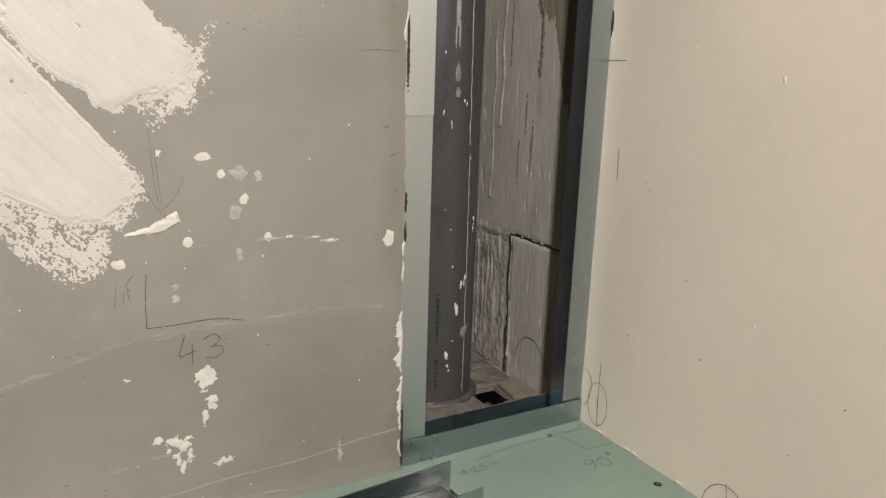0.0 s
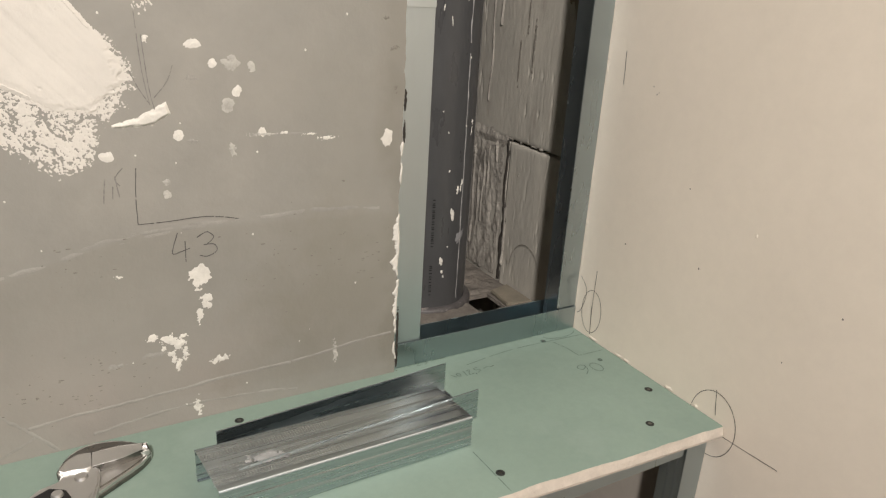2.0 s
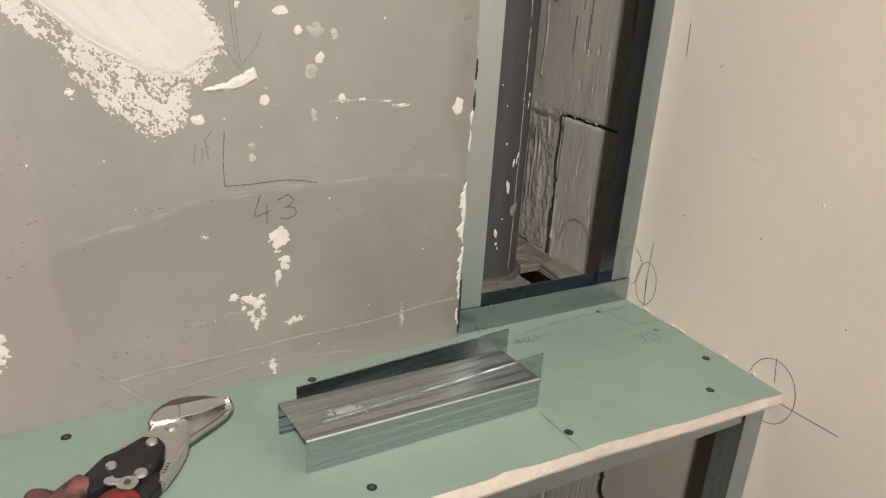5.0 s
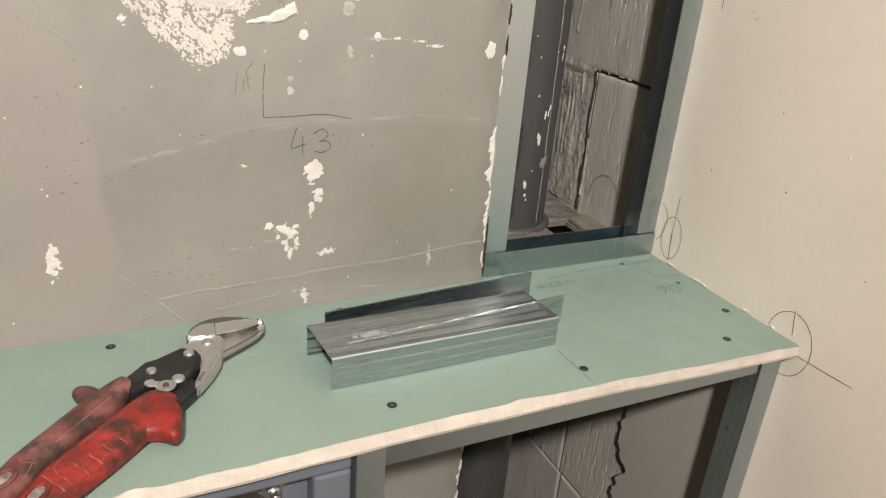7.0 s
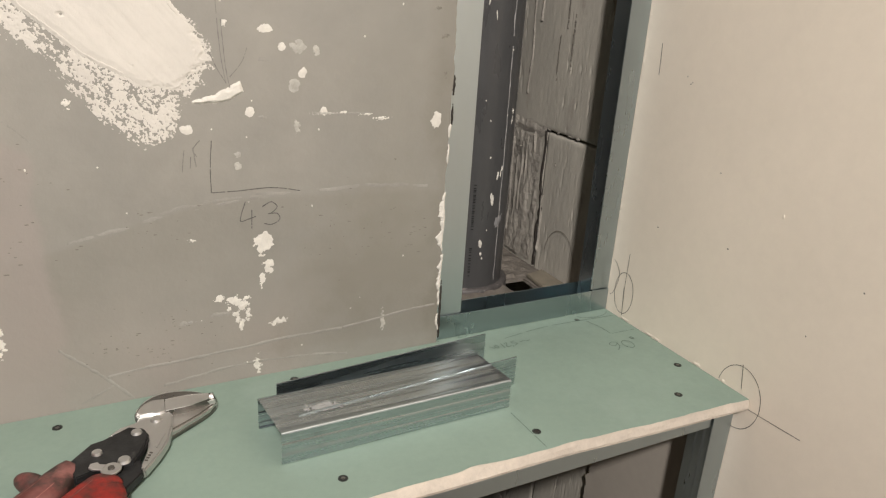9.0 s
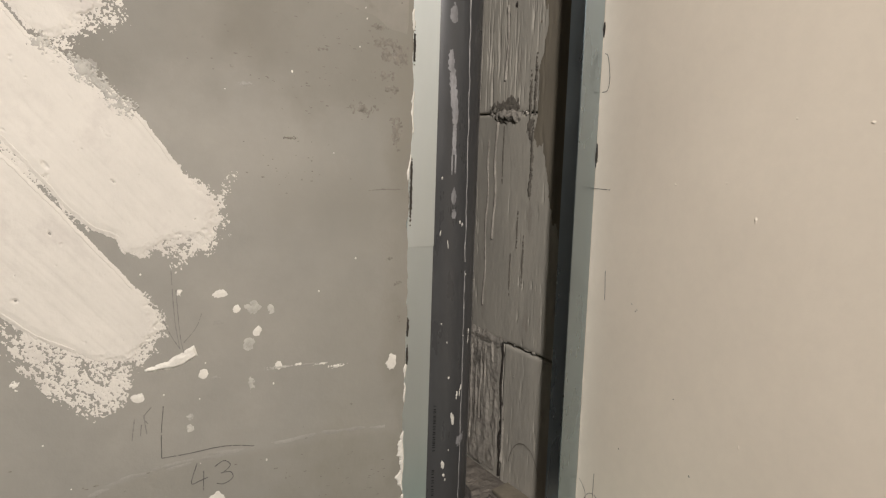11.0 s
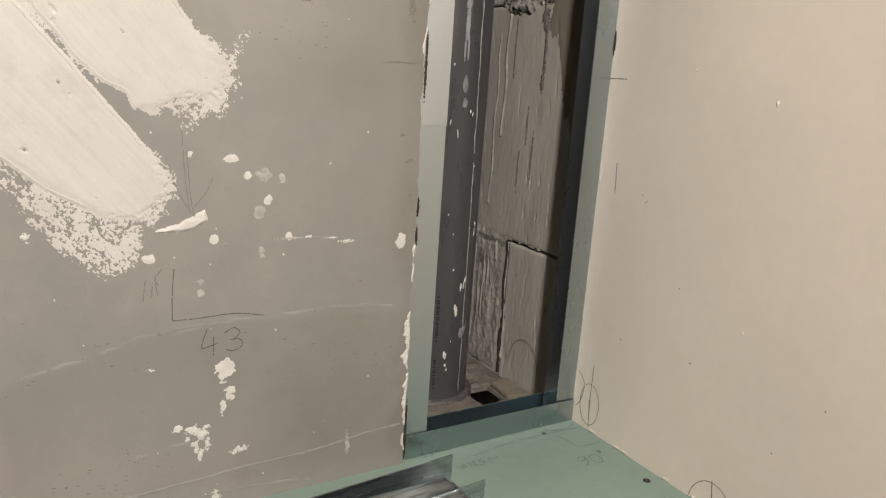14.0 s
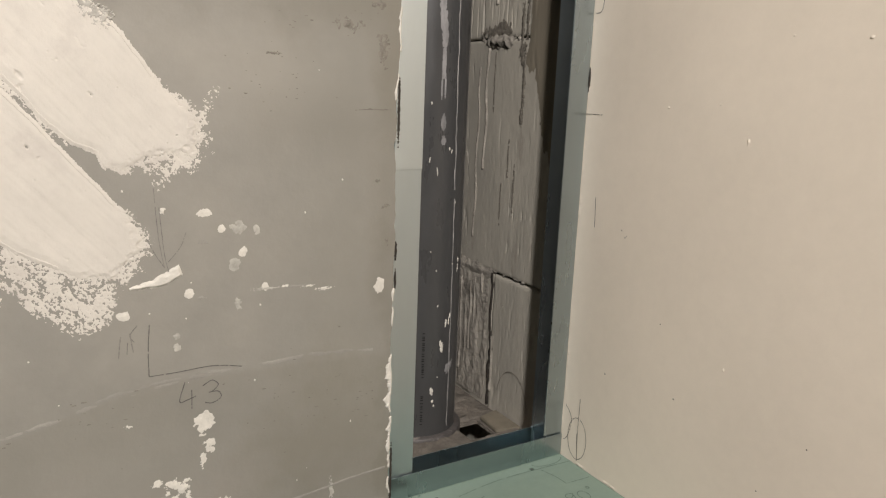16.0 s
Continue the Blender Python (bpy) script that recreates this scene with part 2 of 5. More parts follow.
# ---- mesh helpers ----
def lattice(ix, iy, seed):
    h = (ix.astype(np.int64) * 374761393 + iy.astype(np.int64) * 668265263 + seed * 974634777) & 0x7FFFFFFF
    h = ((h ^ (h >> 13)) * 1274126177) & 0x7FFFFFFF
    return ((h ^ (h >> 16)) & 0xFFFF) / 65535.0


def smooth_noise(u, v, seed=0):
    """Value noise from 0 to 1 on arrays."""
    iu, iv = np.floor(u), np.floor(v)
    fu, fv = u - iu, v - iv
    fu, fv = fu * fu * (3 - 2 * fu), fv * fv * (3 - 2 * fv)
    a, b = lattice(iu, iv, seed), lattice(iu + 1, iv, seed)
    c, d = lattice(iu, iv + 1, seed), lattice(iu + 1, iv + 1, seed)
    return (a * (1 - fu) + b * fu) * (1 - fv) + (c * (1 - fu) + d * fu) * fv


def fractal(u, v, seed=0, octaves=4):
    total, gain, norm = 0.0, 1.0, 0.0
    for k in range(octaves):
        total = total + gain * smooth_noise(u * 2 ** k, v * 2 ** k, seed + 17 * k)
        norm, gain = norm + gain, gain * 0.55
    return total / norm - 0.5


def mesh_object(name, verts, faces, mat, smooth=False):
    me = bpy.data.meshes.new(name)
    me.from_pydata([tuple(map(float, v)) for v in verts], [], [tuple(map(int, f)) for f in faces])
    me.materials.append(mat)
    if smooth:
        me.polygons.foreach_set("use_smooth", [True] * len(me.polygons))
    me.update()
    return new(name, me)


def thing(name, base, label, category, group="", kind=""):
    ob = new(name)
    ob.empty_display_size = 0.02
    ob.matrix_basis = Matrix.Translation(base)
    return tagged(ob, label, category, group, kind)


def under(ob, parent):
    ob.parent = parent
    ob.matrix_parent_inverse = world_of(parent).inverted()
    return ob


def world_of(ob):
    m = ob.matrix_basis.copy()
    p = ob
    while p.parent:
        m = p.parent.matrix_basis @ p.matrix_parent_inverse @ m
        p = p.parent
    return m


def part(name, bm, mat, parent=None, label="", smooth=False):
    """Links a bmesh, in world metres, as one mesh object under a thing or part."""
    me = bpy.data.meshes.new(name)
    bmesh.ops.recalc_face_normals(bm, faces=bm.faces)
    bm.to_mesh(me)
    bm.free()
    me.materials.append(mat)
    if smooth:
        me.polygons.foreach_set("use_smooth", [True] * len(me.polygons))
    ob = new(name, me)
    if parent:
        under(ob, parent)
    return tagged(ob, label)


def box(x0, x1, y0, y1, z0, z1, bevel=0.0, segments=2):
    bm = bmesh.new()
    bmesh.ops.create_cube(bm, size=1, matrix=Matrix.Translation(((x0 + x1) / 2, (y0 + y1) / 2, (z0 + z1) / 2)) @ Matrix.Diagonal((x1 - x0, y1 - y0, z1 - z0, 1)))
    if bevel:
        bmesh.ops.bevel(bm, geom=bm.edges[:], offset=bevel, segments=segments, affect="EDGES", profile=0.5)
    return bm


def cylinder(radius, depth, m, segments=32, radius2=None, bevel=0.0):
    bm = bmesh.new()
    bmesh.ops.create_cone(bm, cap_ends=True, segments=segments, radius1=radius, radius2=radius if radius2 is None else radius2, depth=depth, matrix=m)
    if bevel:
        bmesh.ops.bevel(bm, geom=[e for e in bm.edges if e.calc_face_angle(0) > 0.8], offset=bevel, segments=2, affect="EDGES")
    return bm


def prism(outline, z0, z1, m, bevel=0.0):
    """A flat outline in local metres, thickened from z0 to z1 and placed by m."""
    bm = bmesh.new()
    low = [bm.verts.new(m @ Vector((u, v, z0))) for u, v in outline]
    high = [bm.verts.new(m @ Vector((u, v, z1))) for u, v in outline]
    n = len(outline)
    bm.faces.new(low[::-1])
    bm.faces.new(high)
    for i in range(n):
        bm.faces.new((low[i], low[(i + 1) % n], high[(i + 1) % n], high[i]))
    if bevel:
        bmesh.ops.recalc_face_normals(bm, faces=bm.faces)
        bmesh.ops.bevel(bm, geom=[e for e in bm.edges if abs((e.verts[0].co - e.verts[1].co).length) > 1e-5], offset=bevel, segments=2, affect="EDGES", clamp_overlap=True)
    return bm


def on_wall(a, b, h):
    """Wall of the niche: a along x, b up, h out of it."""
    return np.stack([a, -h, b], -1)


def on_side(a, b, h):
    """Side wall: a along y, b up, h out of it."""
    return np.stack([-h, a, b], -1)


def on_board(a, b, h):
    """Top of the board: a along x, b along y, h up."""
    return np.stack([a, b, 1.15 + h], -1)


def relief(name, height, bounds, cell, place, mat, parent=None, label="", smooth=True):
    """A height field that sinks below its surface where the height is negative, so that its outline is ragged and thin."""
    a0, a1, b0, b1 = bounds
    na, nb = int((a1 - a0) / cell) + 2, int((b1 - b0) / cell) + 2
    A, B = np.meshgrid(np.linspace(a0, a1, na), np.linspace(b0, b1, nb), indexing="ij")
    Hh = np.clip(height(A, B), -0.0006, 0.02)
    Hh[0, :] = Hh[-1, :] = -0.0006
    Hh[:, 0] = Hh[:, -1] = -0.0006
    P = place(A, B, Hh).reshape(-1, 3)
    idx = np.arange(na * nb).reshape(na, nb)
    quads = np.stack([idx[:-1, :-1], idx[1:, :-1], idx[1:, 1:], idx[:-1, 1:]], -1).reshape(-1, 4)
    keep = (Hh.reshape(-1)[quads] > 0).any(1)
    quads = quads[keep]
    used, inverse = np.unique(quads, return_inverse=True)
    ob = mesh_object(name, P[used], inverse.reshape(-1, 4), mat, smooth)
    if parent:
        under(ob, parent)
    return tagged(ob, label)


def ribbon(name, strokes, place, width, mat, parent=None, lift=0.0003, label="", wobble=0.25, gap=0.03):
    """Thin pencil lines that lie on a surface; each stroke is a short list of (a, b)."""
    verts, faces = [], []
    for k, pts in enumerate(strokes):
        pts = np.array(pts, float)
        if len(pts) > 2:
            s = np.linspace(0, len(pts) - 1, (len(pts) - 1) * 14 + 1)
            i = np.clip(s.astype(int), 0, len(pts) - 2)
            f = (s - i)[:, None]
            p0, p1, p2, p3 = pts[np.maximum(i - 1, 0)], pts[i], pts[i + 1], pts[np.minimum(i + 2, len(pts) - 1)]
            pts = 0.5 * (2 * p1 + (p2 - p0) * f + (2 * p0 - 5 * p1 + 4 * p2 - p3) * f ** 2 + (3 * p1 - p0 - 3 * p2 + p3) * f ** 3)
        else:
            f = np.linspace(0, 1, 24)[:, None]
            pts = pts[0] * (1 - f) + pts[1] * f
        pts = pts + wobble * width * (np.random.rand(*pts.shape) - 0.5)
        d = np.gradient(pts, axis=0)
        d /= np.linalg.norm(d, axis=1, keepdims=True) + 1e-9
        n = np.stack([-d[:, 1], d[:, 0]], 1)
        w = width * (0.35 + 0.3 * np.random.rand(len(pts), 1))
        l, r = pts + n * w, pts - n * w
        start = len(verts)
        h = np.full(len(pts), lift + 0.00003 * k)
        for a, b in zip(place(l[:, 0], l[:, 1], h), place(r[:, 0], r[:, 1], h)):
            verts += [a, b]
        faces += [(start + 2 * i, start + 2 * i + 1, start + 2 * i + 3, start + 2 * i + 2) for i in range(len(pts) - 1) if np.random.rand() > gap]
    ob = mesh_object(name, verts, faces, mat)
    if parent:
        under(ob, parent)
    return tagged(ob, label)


def channel(web, flange, length, m, thick=0.0009, ribs=0, hem=0.004, skew=0.0):
    """A rolled U profile along local x from 0: its web lies in z = 0 with the width along y, its flanges go up in z. ribs: rolled beads on the flanges."""
    path = []
    half = web / 2
    steps = 42 if ribs else 2
    for k in range(steps + 1):
        z = flange * (1 - k / steps)
        path.append((-half - (0.00045 * max(0, math.sin(math.pi * (2 * ribs) * z / flange)) ** 0.7 if ribs else 0), z))
    path[-1] = (-half, 0.0022)
    path += [(-half + 0.0003, 0.0011), (-half + 0.0011, 0.0003), (-half + 0.0022, 0.0)]
    if ribs:
        for k in range(5, 92):
            y = -half + web * k / 96
            path.append((y, 0.0005 * (math.exp(-((y + 0.0115) / 0.0011) ** 2) + math.exp(-((y - 0.0060) / 0.0011) ** 2)) + 0.0003 * math.exp(-((abs(y) - 0.022) / 0.0012) ** 2)))
    path += [(half - 0.0022, 0.0), (half - 0.0011, 0.0003), (half - 0.0003, 0.0011)]
    path += [(-y, z) for y, z in path[:steps + 1][::-1]]
    lip = [(path[0][0] + hem * 0.4, path[0][1])] if hem else []
    path = lip + path + [(-y, z) for y, z in lip]
    pts = np.array(path)
    d = np.gradient(pts, axis=0)
    d /= np.linalg.norm(d, axis=1, keepdims=True)
    inner = pts + np.stack([-d[:, 1], d[:, 0]], 1) * thick
    ring = np.concatenate([pts, inner[::-1]])
    bm = bmesh.new()
    rows = []
    for x in (0.0, length):
        rows.append([bm.verts.new(m @ Vector((x - skew * y, y, z))) for y, z in ring])
    n = len(ring)
    for i in range(n):
        bm.faces.new((rows[0][i], rows[0][(i + 1) % n], rows[1][(i + 1) % n], rows[1][i]))
    h = len(pts)
    for row in rows:
        for i in range(h - 1):
            bm.faces.new((row[i], row[i + 1], row[n - 2 - i], row[n - 1 - i]))
    return bm


def u_profile(name, web, flange, length, m, mat, label, group, thick=0.0009, beads=()):
    """A plain U profile along local x: the web in z = 0 across y, the two flanges up in z, each a part of its own."""
    t = thing(name, m.translation, label, "metal profile", group)
    h = web / 2
    for piece, b in (("web", (0, length, -h + 0.0004, h - 0.0004, 0, thick)), ("front_flange", (0, length, -h, -h + thick, 0.0003, flange)), ("rear_flange", (0, length, h - thick, h, 0.0003, flange))):
        bm = box(*b)
        bmesh.ops.bevel(bm, geom=[e for e in bm.edges if abs(e.verts[0].co.x - e.verts[1].co.x) > length / 2], offset=0.0003, segments=2, affect="EDGES")
        bm.transform(m)
        part(piece, bm, mat, t)
    for y in beads:
        bm = prism([(y - 0.0026, 0.0002), (y - 0.0014, -0.0014), (y + 0.0014, -0.0014), (y + 0.0026, 0.0002)], 0.001, length - 0.001, m @ Matrix(((0, 0, 1, 0), (1, 0, 0, 0), (0, 1, 0, 0), (0, 0, 0, 1))))
        part("rolled_bead", bm, mat, t)
    return t


# ---- setting ----
def ragged_sheet(name, far, edge, rows, place, depth, mat, edge_mat, sink=0.0):
    """A plaster coat with a broken edge: front, crumbled edge and its thickness, row by row."""
    e = edge(rows)
    sign = 1.0 if np.mean(e) > far else -1.0
    cols = [(np.full_like(rows, far), 0.0), (e - sign * 0.02, 0.0), (e, 0.0),
            (e + sign * (0.0008 + 0.002 * (fractal(rows * 130, rows * 0, 5) + 0.5)), -0.35 * depth),
            (e + sign * 0.0025 * fractal(rows * 190, rows * 0 + 3, 9), -depth)]
    verts = np.concatenate([place(a, rows, np.full_like(rows, h - sink)) for a, h in cols])
    n = len(rows)
    faces = [(c * n + i, (c + 1) * n + i, (c + 1) * n + i + 1, c * n + i + 1) for c in range(4) for i in range(n - 1)]
    ob = mesh_object(name, verts, faces, mat)
    ob.data.materials.append(edge_mat)
    for i, p in enumerate(ob.data.polygons):
        p.material_index = 1 if i >= 2 * (n - 1) else 0
    return ob


fine_rows = np.concatenate([np.linspace(0, 0.7, 20), np.arange(0.7025, 1.82, 0.002), np.linspace(1.83, 2.6, 20)])


def niche_edge(z):
    return -0.2415 + 0.0055 * fractal(z * 45, z * 0, 3, 5) + 0.004 * fractal(z * 9, z * 0 + 7, 31, 2)


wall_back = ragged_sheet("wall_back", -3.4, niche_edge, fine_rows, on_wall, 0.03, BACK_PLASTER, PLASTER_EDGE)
tagged(wall_back, "smoothed grey plaster wall with a broken edge beside the shaft", "wall", kind="structure")
# darker mortar colour here deepens the shaft's shade
tagged(part("wall_core", box(-3.4, -0.262, 0.012, 0.3, 0, 2.6), LEDGE), "rough masonry core behind the plaster coat", "wall", kind="structure")

side = Matrix(((0, 0, 1, 0), (1, 0, 0, 0), (0, 1, 0, 0), (0, 0, 0, 1)))
wall_right = part("wall_right", prism([(-4.6, 0), (-0.197, 0), (-0.197, 1.143), (0.046, 1.143), (0.046, 2.6), (-4.6, 2.6)], 0.0, 0.012, side), CREAM)
tagged(wall_right, "cream painted plaster side wall with pencil marks", "wall", kind="structure")


def side_edge(z):
    return -0.012 + 0.020 * fractal(z * 16, z * 0 + 2, 41, 5) + 0.016 * fractal(z * 90, z * 0 + 5, 44, 3) + 0.012 * np.clip((z - 0.9) * 4, -1, 0.5) - 0.022 * np.exp(-((z - 0.835) / 0.012) ** 2)


lower_plaster = ragged_sheet("wall_right_undercoat", -0.197, side_edge, np.arange(0.3, 1.143, 0.002), on_side, 0.011, UNDERCOAT, PLASTER_EDGE, sink=0.0005)
tagged(lower_plaster, "grey plaster undercoat with a broken edge under the shelf", "wall", kind="structure")
tagged(part("wall_right_core", box(0.052, 0.3, -4.6, 0.6, 0, 2.6), MORTAR), "mortar bed behind the blocks of the side wall", "wall", kind="structure")


def shaft_back(A, B):
    return 0.004 + 0.006 * fractal(A * 40, B * 12, 55, 4) + 0.002 * fractal(A * 160, B * 40, 56, 3)


# shaft shade put into the colour, which darkens the stud's reflection
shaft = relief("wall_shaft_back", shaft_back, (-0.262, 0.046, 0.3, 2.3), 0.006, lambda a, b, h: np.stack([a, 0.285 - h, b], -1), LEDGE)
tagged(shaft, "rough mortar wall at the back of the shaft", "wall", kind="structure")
tagged(part("wall_shaft_core", box(-0.262, 0.045, 0.287, 0.34, 0, 2.6), MORTAR), "masonry behind the shaft", "wall", kind="structure")
# unseen room shell, sized and toned to set how much light bounces back
tagged(part("wall_left", box(-3.45, -3.4, -4.6, 0.3, 0, 2.6), PLASTER), "unseen grey wall added for bounce light", "wall", kind="structure")
tagged(part("wall_front", box(-3.45, 0.3, -4.65, -4.6, 0, 2.6), PLASTER), "unseen grey wall added for bounce light", "wall", kind="structure")
tagged(part("floor", box(-3.45, 0.3, -4.65, 0.34, -0.05, 0), TILE_FLOOR), "unseen screed floor added for bounce light", "floor", kind="structure")
tagged(part("ceiling", box(-3.45, 0.3, -4.65, 0.34, 2.6, 2.65), CEILING), "unseen white ceiling added for bounce light", "ceiling", kind="structure")

# ledge at the foot of the shaft, with a square hole
ledge = bmesh.new()
for b in ((-0.236, 0.034, 0.05, 0.106, 1.131, 1.136), (-0.236, 0.034, 0.152, 0.284, 1.131, 1.136), (-0.236, -0.066, 0.106, 0.152, 1.131, 1.136), (-0.026, 0.034, 0.106, 0.152, 1.131, 1.136)):
    bmesh.ops.create_cube(ledge, size=1, matrix=Matrix.Translation(((b[0] + b[1]) / 2, (b[2] + b[3]) / 2, (b[4] + b[5]) / 2)) @ Matrix.Diagonal((b[1] - b[0], b[3] - b[2], b[5] - b[4], 1)))
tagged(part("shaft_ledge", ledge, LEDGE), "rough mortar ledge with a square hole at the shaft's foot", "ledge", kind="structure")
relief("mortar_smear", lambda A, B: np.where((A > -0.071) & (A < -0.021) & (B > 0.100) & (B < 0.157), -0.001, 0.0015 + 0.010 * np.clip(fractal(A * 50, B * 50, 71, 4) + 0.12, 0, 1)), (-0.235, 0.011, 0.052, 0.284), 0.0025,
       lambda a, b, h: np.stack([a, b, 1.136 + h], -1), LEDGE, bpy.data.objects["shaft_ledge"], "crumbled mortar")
offcut_panel = tagged(part("board_offcut", prism([(-0.026, 0.106), (0.0098, 0.098), (0.0098, 0.158), (-0.022, 0.150)], 1.1375, 1.1425, Matrix.Identity(4), 0.001), BLOCK_STAIN), "small dusty board offcut lying on the shaft ledge", "board offcut")


# ---- blocks of the side wall, seen in the shaft ----
def block_piece(y0, y1, z0, z1, seed, swell=0.0009, score=0.0, pits=0.0):
    """One concrete block: its uneven face with soft edges, and its sides. score: depth of the upright scoring, pits: depth of the short dashes."""
    ny, nz = max(6, int((y1 - y0) / 0.0010)), max(8, int((z1 - z0) / 0.0035))

    def spaced(lo, hi, n):
        return np.concatenate([[lo, lo + 0.0004, lo + 0.0015], np.linspace(lo + 0.004, hi - 0.004, n), [hi - 0.0015, hi - 0.0004, hi]])
    A, B = np.meshgrid(spaced(y0, y1, ny), spaced(z0, z1, nz), indexing="ij")
    ny, nz = A.shape
    edge = np.minimum(np.minimum(A - y0, y1 - A), np.minimum(B - z0, z1 - B))
    h = swell * 0.5 * fractal(A * 170, B * 90, seed, 4) + swell * fractal(A * 40, B * 30, seed + 3, 4)
    h += swell * 0.9 * np.clip(fractal(A * 130, B * 5, seed + 6, 3) - 0.22, 0, 1)
    where = np.clip(0.5 + 3.0 * fractal(A * 22, B * 7, seed + 12, 3), 0, 1)
    h -= score * where * np.clip(fractal(A * 380, B * 22, seed + 15, 3) - 0.07, 0, 0.20) / 0.20
    h -= pits * np.clip(fractal(A * 230, B * 42, seed + 18, 3) - 0.20, 0, 0.1) / 0.1 * where
    h -= 0.0024 * np.clip(1 - edge / 0.0032, 0, 1) ** 2 * (0.6 + 1.2 * (fractal(A * 80, B * 80, seed + 9, 3) + 0.5))
    ring = np.zeros_like(h, bool)
    ring[0, :] = ring[-1, :] = ring[:, 0] = ring[:, -1] = True
    P = np.stack([0.012 - h, A, B], -1)
    P[ring, 0] = 0.051
    P = P.reshape(-1, 3)
    idx = np.arange(ny * nz).reshape(ny, nz)
    quads = np.stack([idx[:-1, :-1], idx[:-1, 1:], idx[1:, 1:], idx[1:, :-1]], -1).reshape(-1, 4)
    return under(mesh_object("block", P, quads, BLOCK, True), block_wall)


block_wall = thing("block_wall", (0.03, 0.1, 0.0), "grey scored concrete blocks with open mortar joints", "wall", kind="structure")
for k in range(-3, 3):
    z0 = 1.3395 + 0.317 * k
    cuts = {-1: (0.05, 0.184, 0.286), -3: (-0.12, 0.115, 0.286), -2: (-0.12, 0.12, 0.286)}.get(k, (0.05 if k > -2 else -0.12, 0.286))
    for j in range(len(cuts) - 1):
        block_piece(cuts[j] + (0.0003 if k == -1 else 0.0016), cuts[j + 1] - (0.0003 if k == -1 else 0.0016), z0 + 0.0002, z0 + (0.3142 if k == -1 else 0.3156), 100 + 10 * k + j, 0.0020 if (k == -1 and j == 1) else 0.0008, {1: 0.0030, 0: 0.0002, -2: 0.0008}.get(k, 0.0001), {0: 0.0022, -1: 0.0010, 1: 0.0012, -2: 0.0018}.get(k, 0.0))
# crumbled mortar that swells out of a joint, and dribbles below the others
relief("mortar_lump", lambda A, B: 0.008 - 0.010 * np.hypot((A - 0.195) / 0.046, (B - 1.652) / 0.013) + 0.010 * fractal(A * 180, B * 180, 81, 4), (0.11, 0.26, 1.62, 1.675), 0.0015,
       lambda a, b, h: np.stack([0.0125 - h, a, b], -1), MORTAR, block_wall, "crumbled mortar swelling out of a joint")
relief("mortar_lump", lambda A, B: -0.0010 - 0.005 * np.abs(B - 1.3405) / 0.006 + 0.012 * fractal(A * 110, B * 140, 82, 4), (0.09, 0.20, 1.325, 1.352), 0.0015,
       lambda a, b, h: np.stack([0.0125 - h, a, b], -1), MORTAR, block_wall, "crumbled mortar along a joint")
relief("mortar_lump", lambda A, B: 0.006 * (fractal(A * 90, B * 26, 83, 4) + 0.02) + 0.0025 * fractal(A * 200, B * 120, 86, 4) + 0.0016 - 0.004 * np.exp(-np.minimum(np.minimum(A - 0.188, 0.290 - A), 1.332 - B) / 0.006), (0.192, 0.285, 1.14, 1.328), 0.002,
       lambda a, b, h: np.stack([0.0125 - h, a, b], -1), MORTAR, block_wall, "mortar smeared over a narrow block")
for a, z0, z1, w in ((0.222, 1.48, 1.645, 0.0016), (0.240, 1.38, 1.62, 0.0009), (0.205, 1.70, 1.80, 0.0012)):
    relief("mortar_dribble", lambda A, B: 0.0022 * (1 - ((A - a - 0.002 * np.sin(B * 60)) / w) ** 2) + 0.0016 * fractal(A * 300, B * 60, 90, 3), (a - 0.006, a + 0.006, z0, z1), 0.001,
           lambda p, q, h: np.stack([0.0118 - h, p, q], -1), MORTAR, block_wall)


relief("mortar_lump", lambda A, B: 0.0024 - 0.0030 * np.abs(B - 1.336) / 0.012 + 0.005 * fractal(A * 70, B * 50, 84, 4), (0.187, 0.285, 1.318, 1.356), 0.0015,
       lambda a, b, h: np.stack([0.0125 - h, a, b], -1), MORTAR, block_wall, "mortar smeared over a joint")
# open crack between the blocks of the lower course, and a brown stain beside the stud
def crack(A, B):
    line = 0.1838 + 0.015 * fractal(B * 26, B * 0, 95, 4) + 0.0012 * fractal(B * 140, B * 0, 96, 3)
    return 0.0011 * (1 - (np.abs(A - line) / (0.0012 + 0.0028 * (fractal(B * 40, B * 0, 97, 3) + 0.5))) ** 2)


# raised black strip puts the crack's shade into colour
relief("open_crack", crack, (0.176, 0.194, 1.14, 1.338), 0.0007, lambda a, b, h: np.stack([0.0108 - h, a, b], -1), GAP_SHADE, block_wall, "open crack, its shade painted black")
relief("brown_stain", lambda A, B: 0.0006 * ((0.119 - A) / 0.012 + 4.5 * fractal(A * 95, B * 13, 98, 4) + np.clip((B - 1.62) / 0.035, -9.0, 0.6)), (0.06, 0.165, 1.40, 2.3), 0.0015,
       lambda a, b, h: np.stack([0.0116 - np.minimum(h, 0.0006), a, b], -1), BLOCK_STAIN, block_wall, "brownish damp stain")
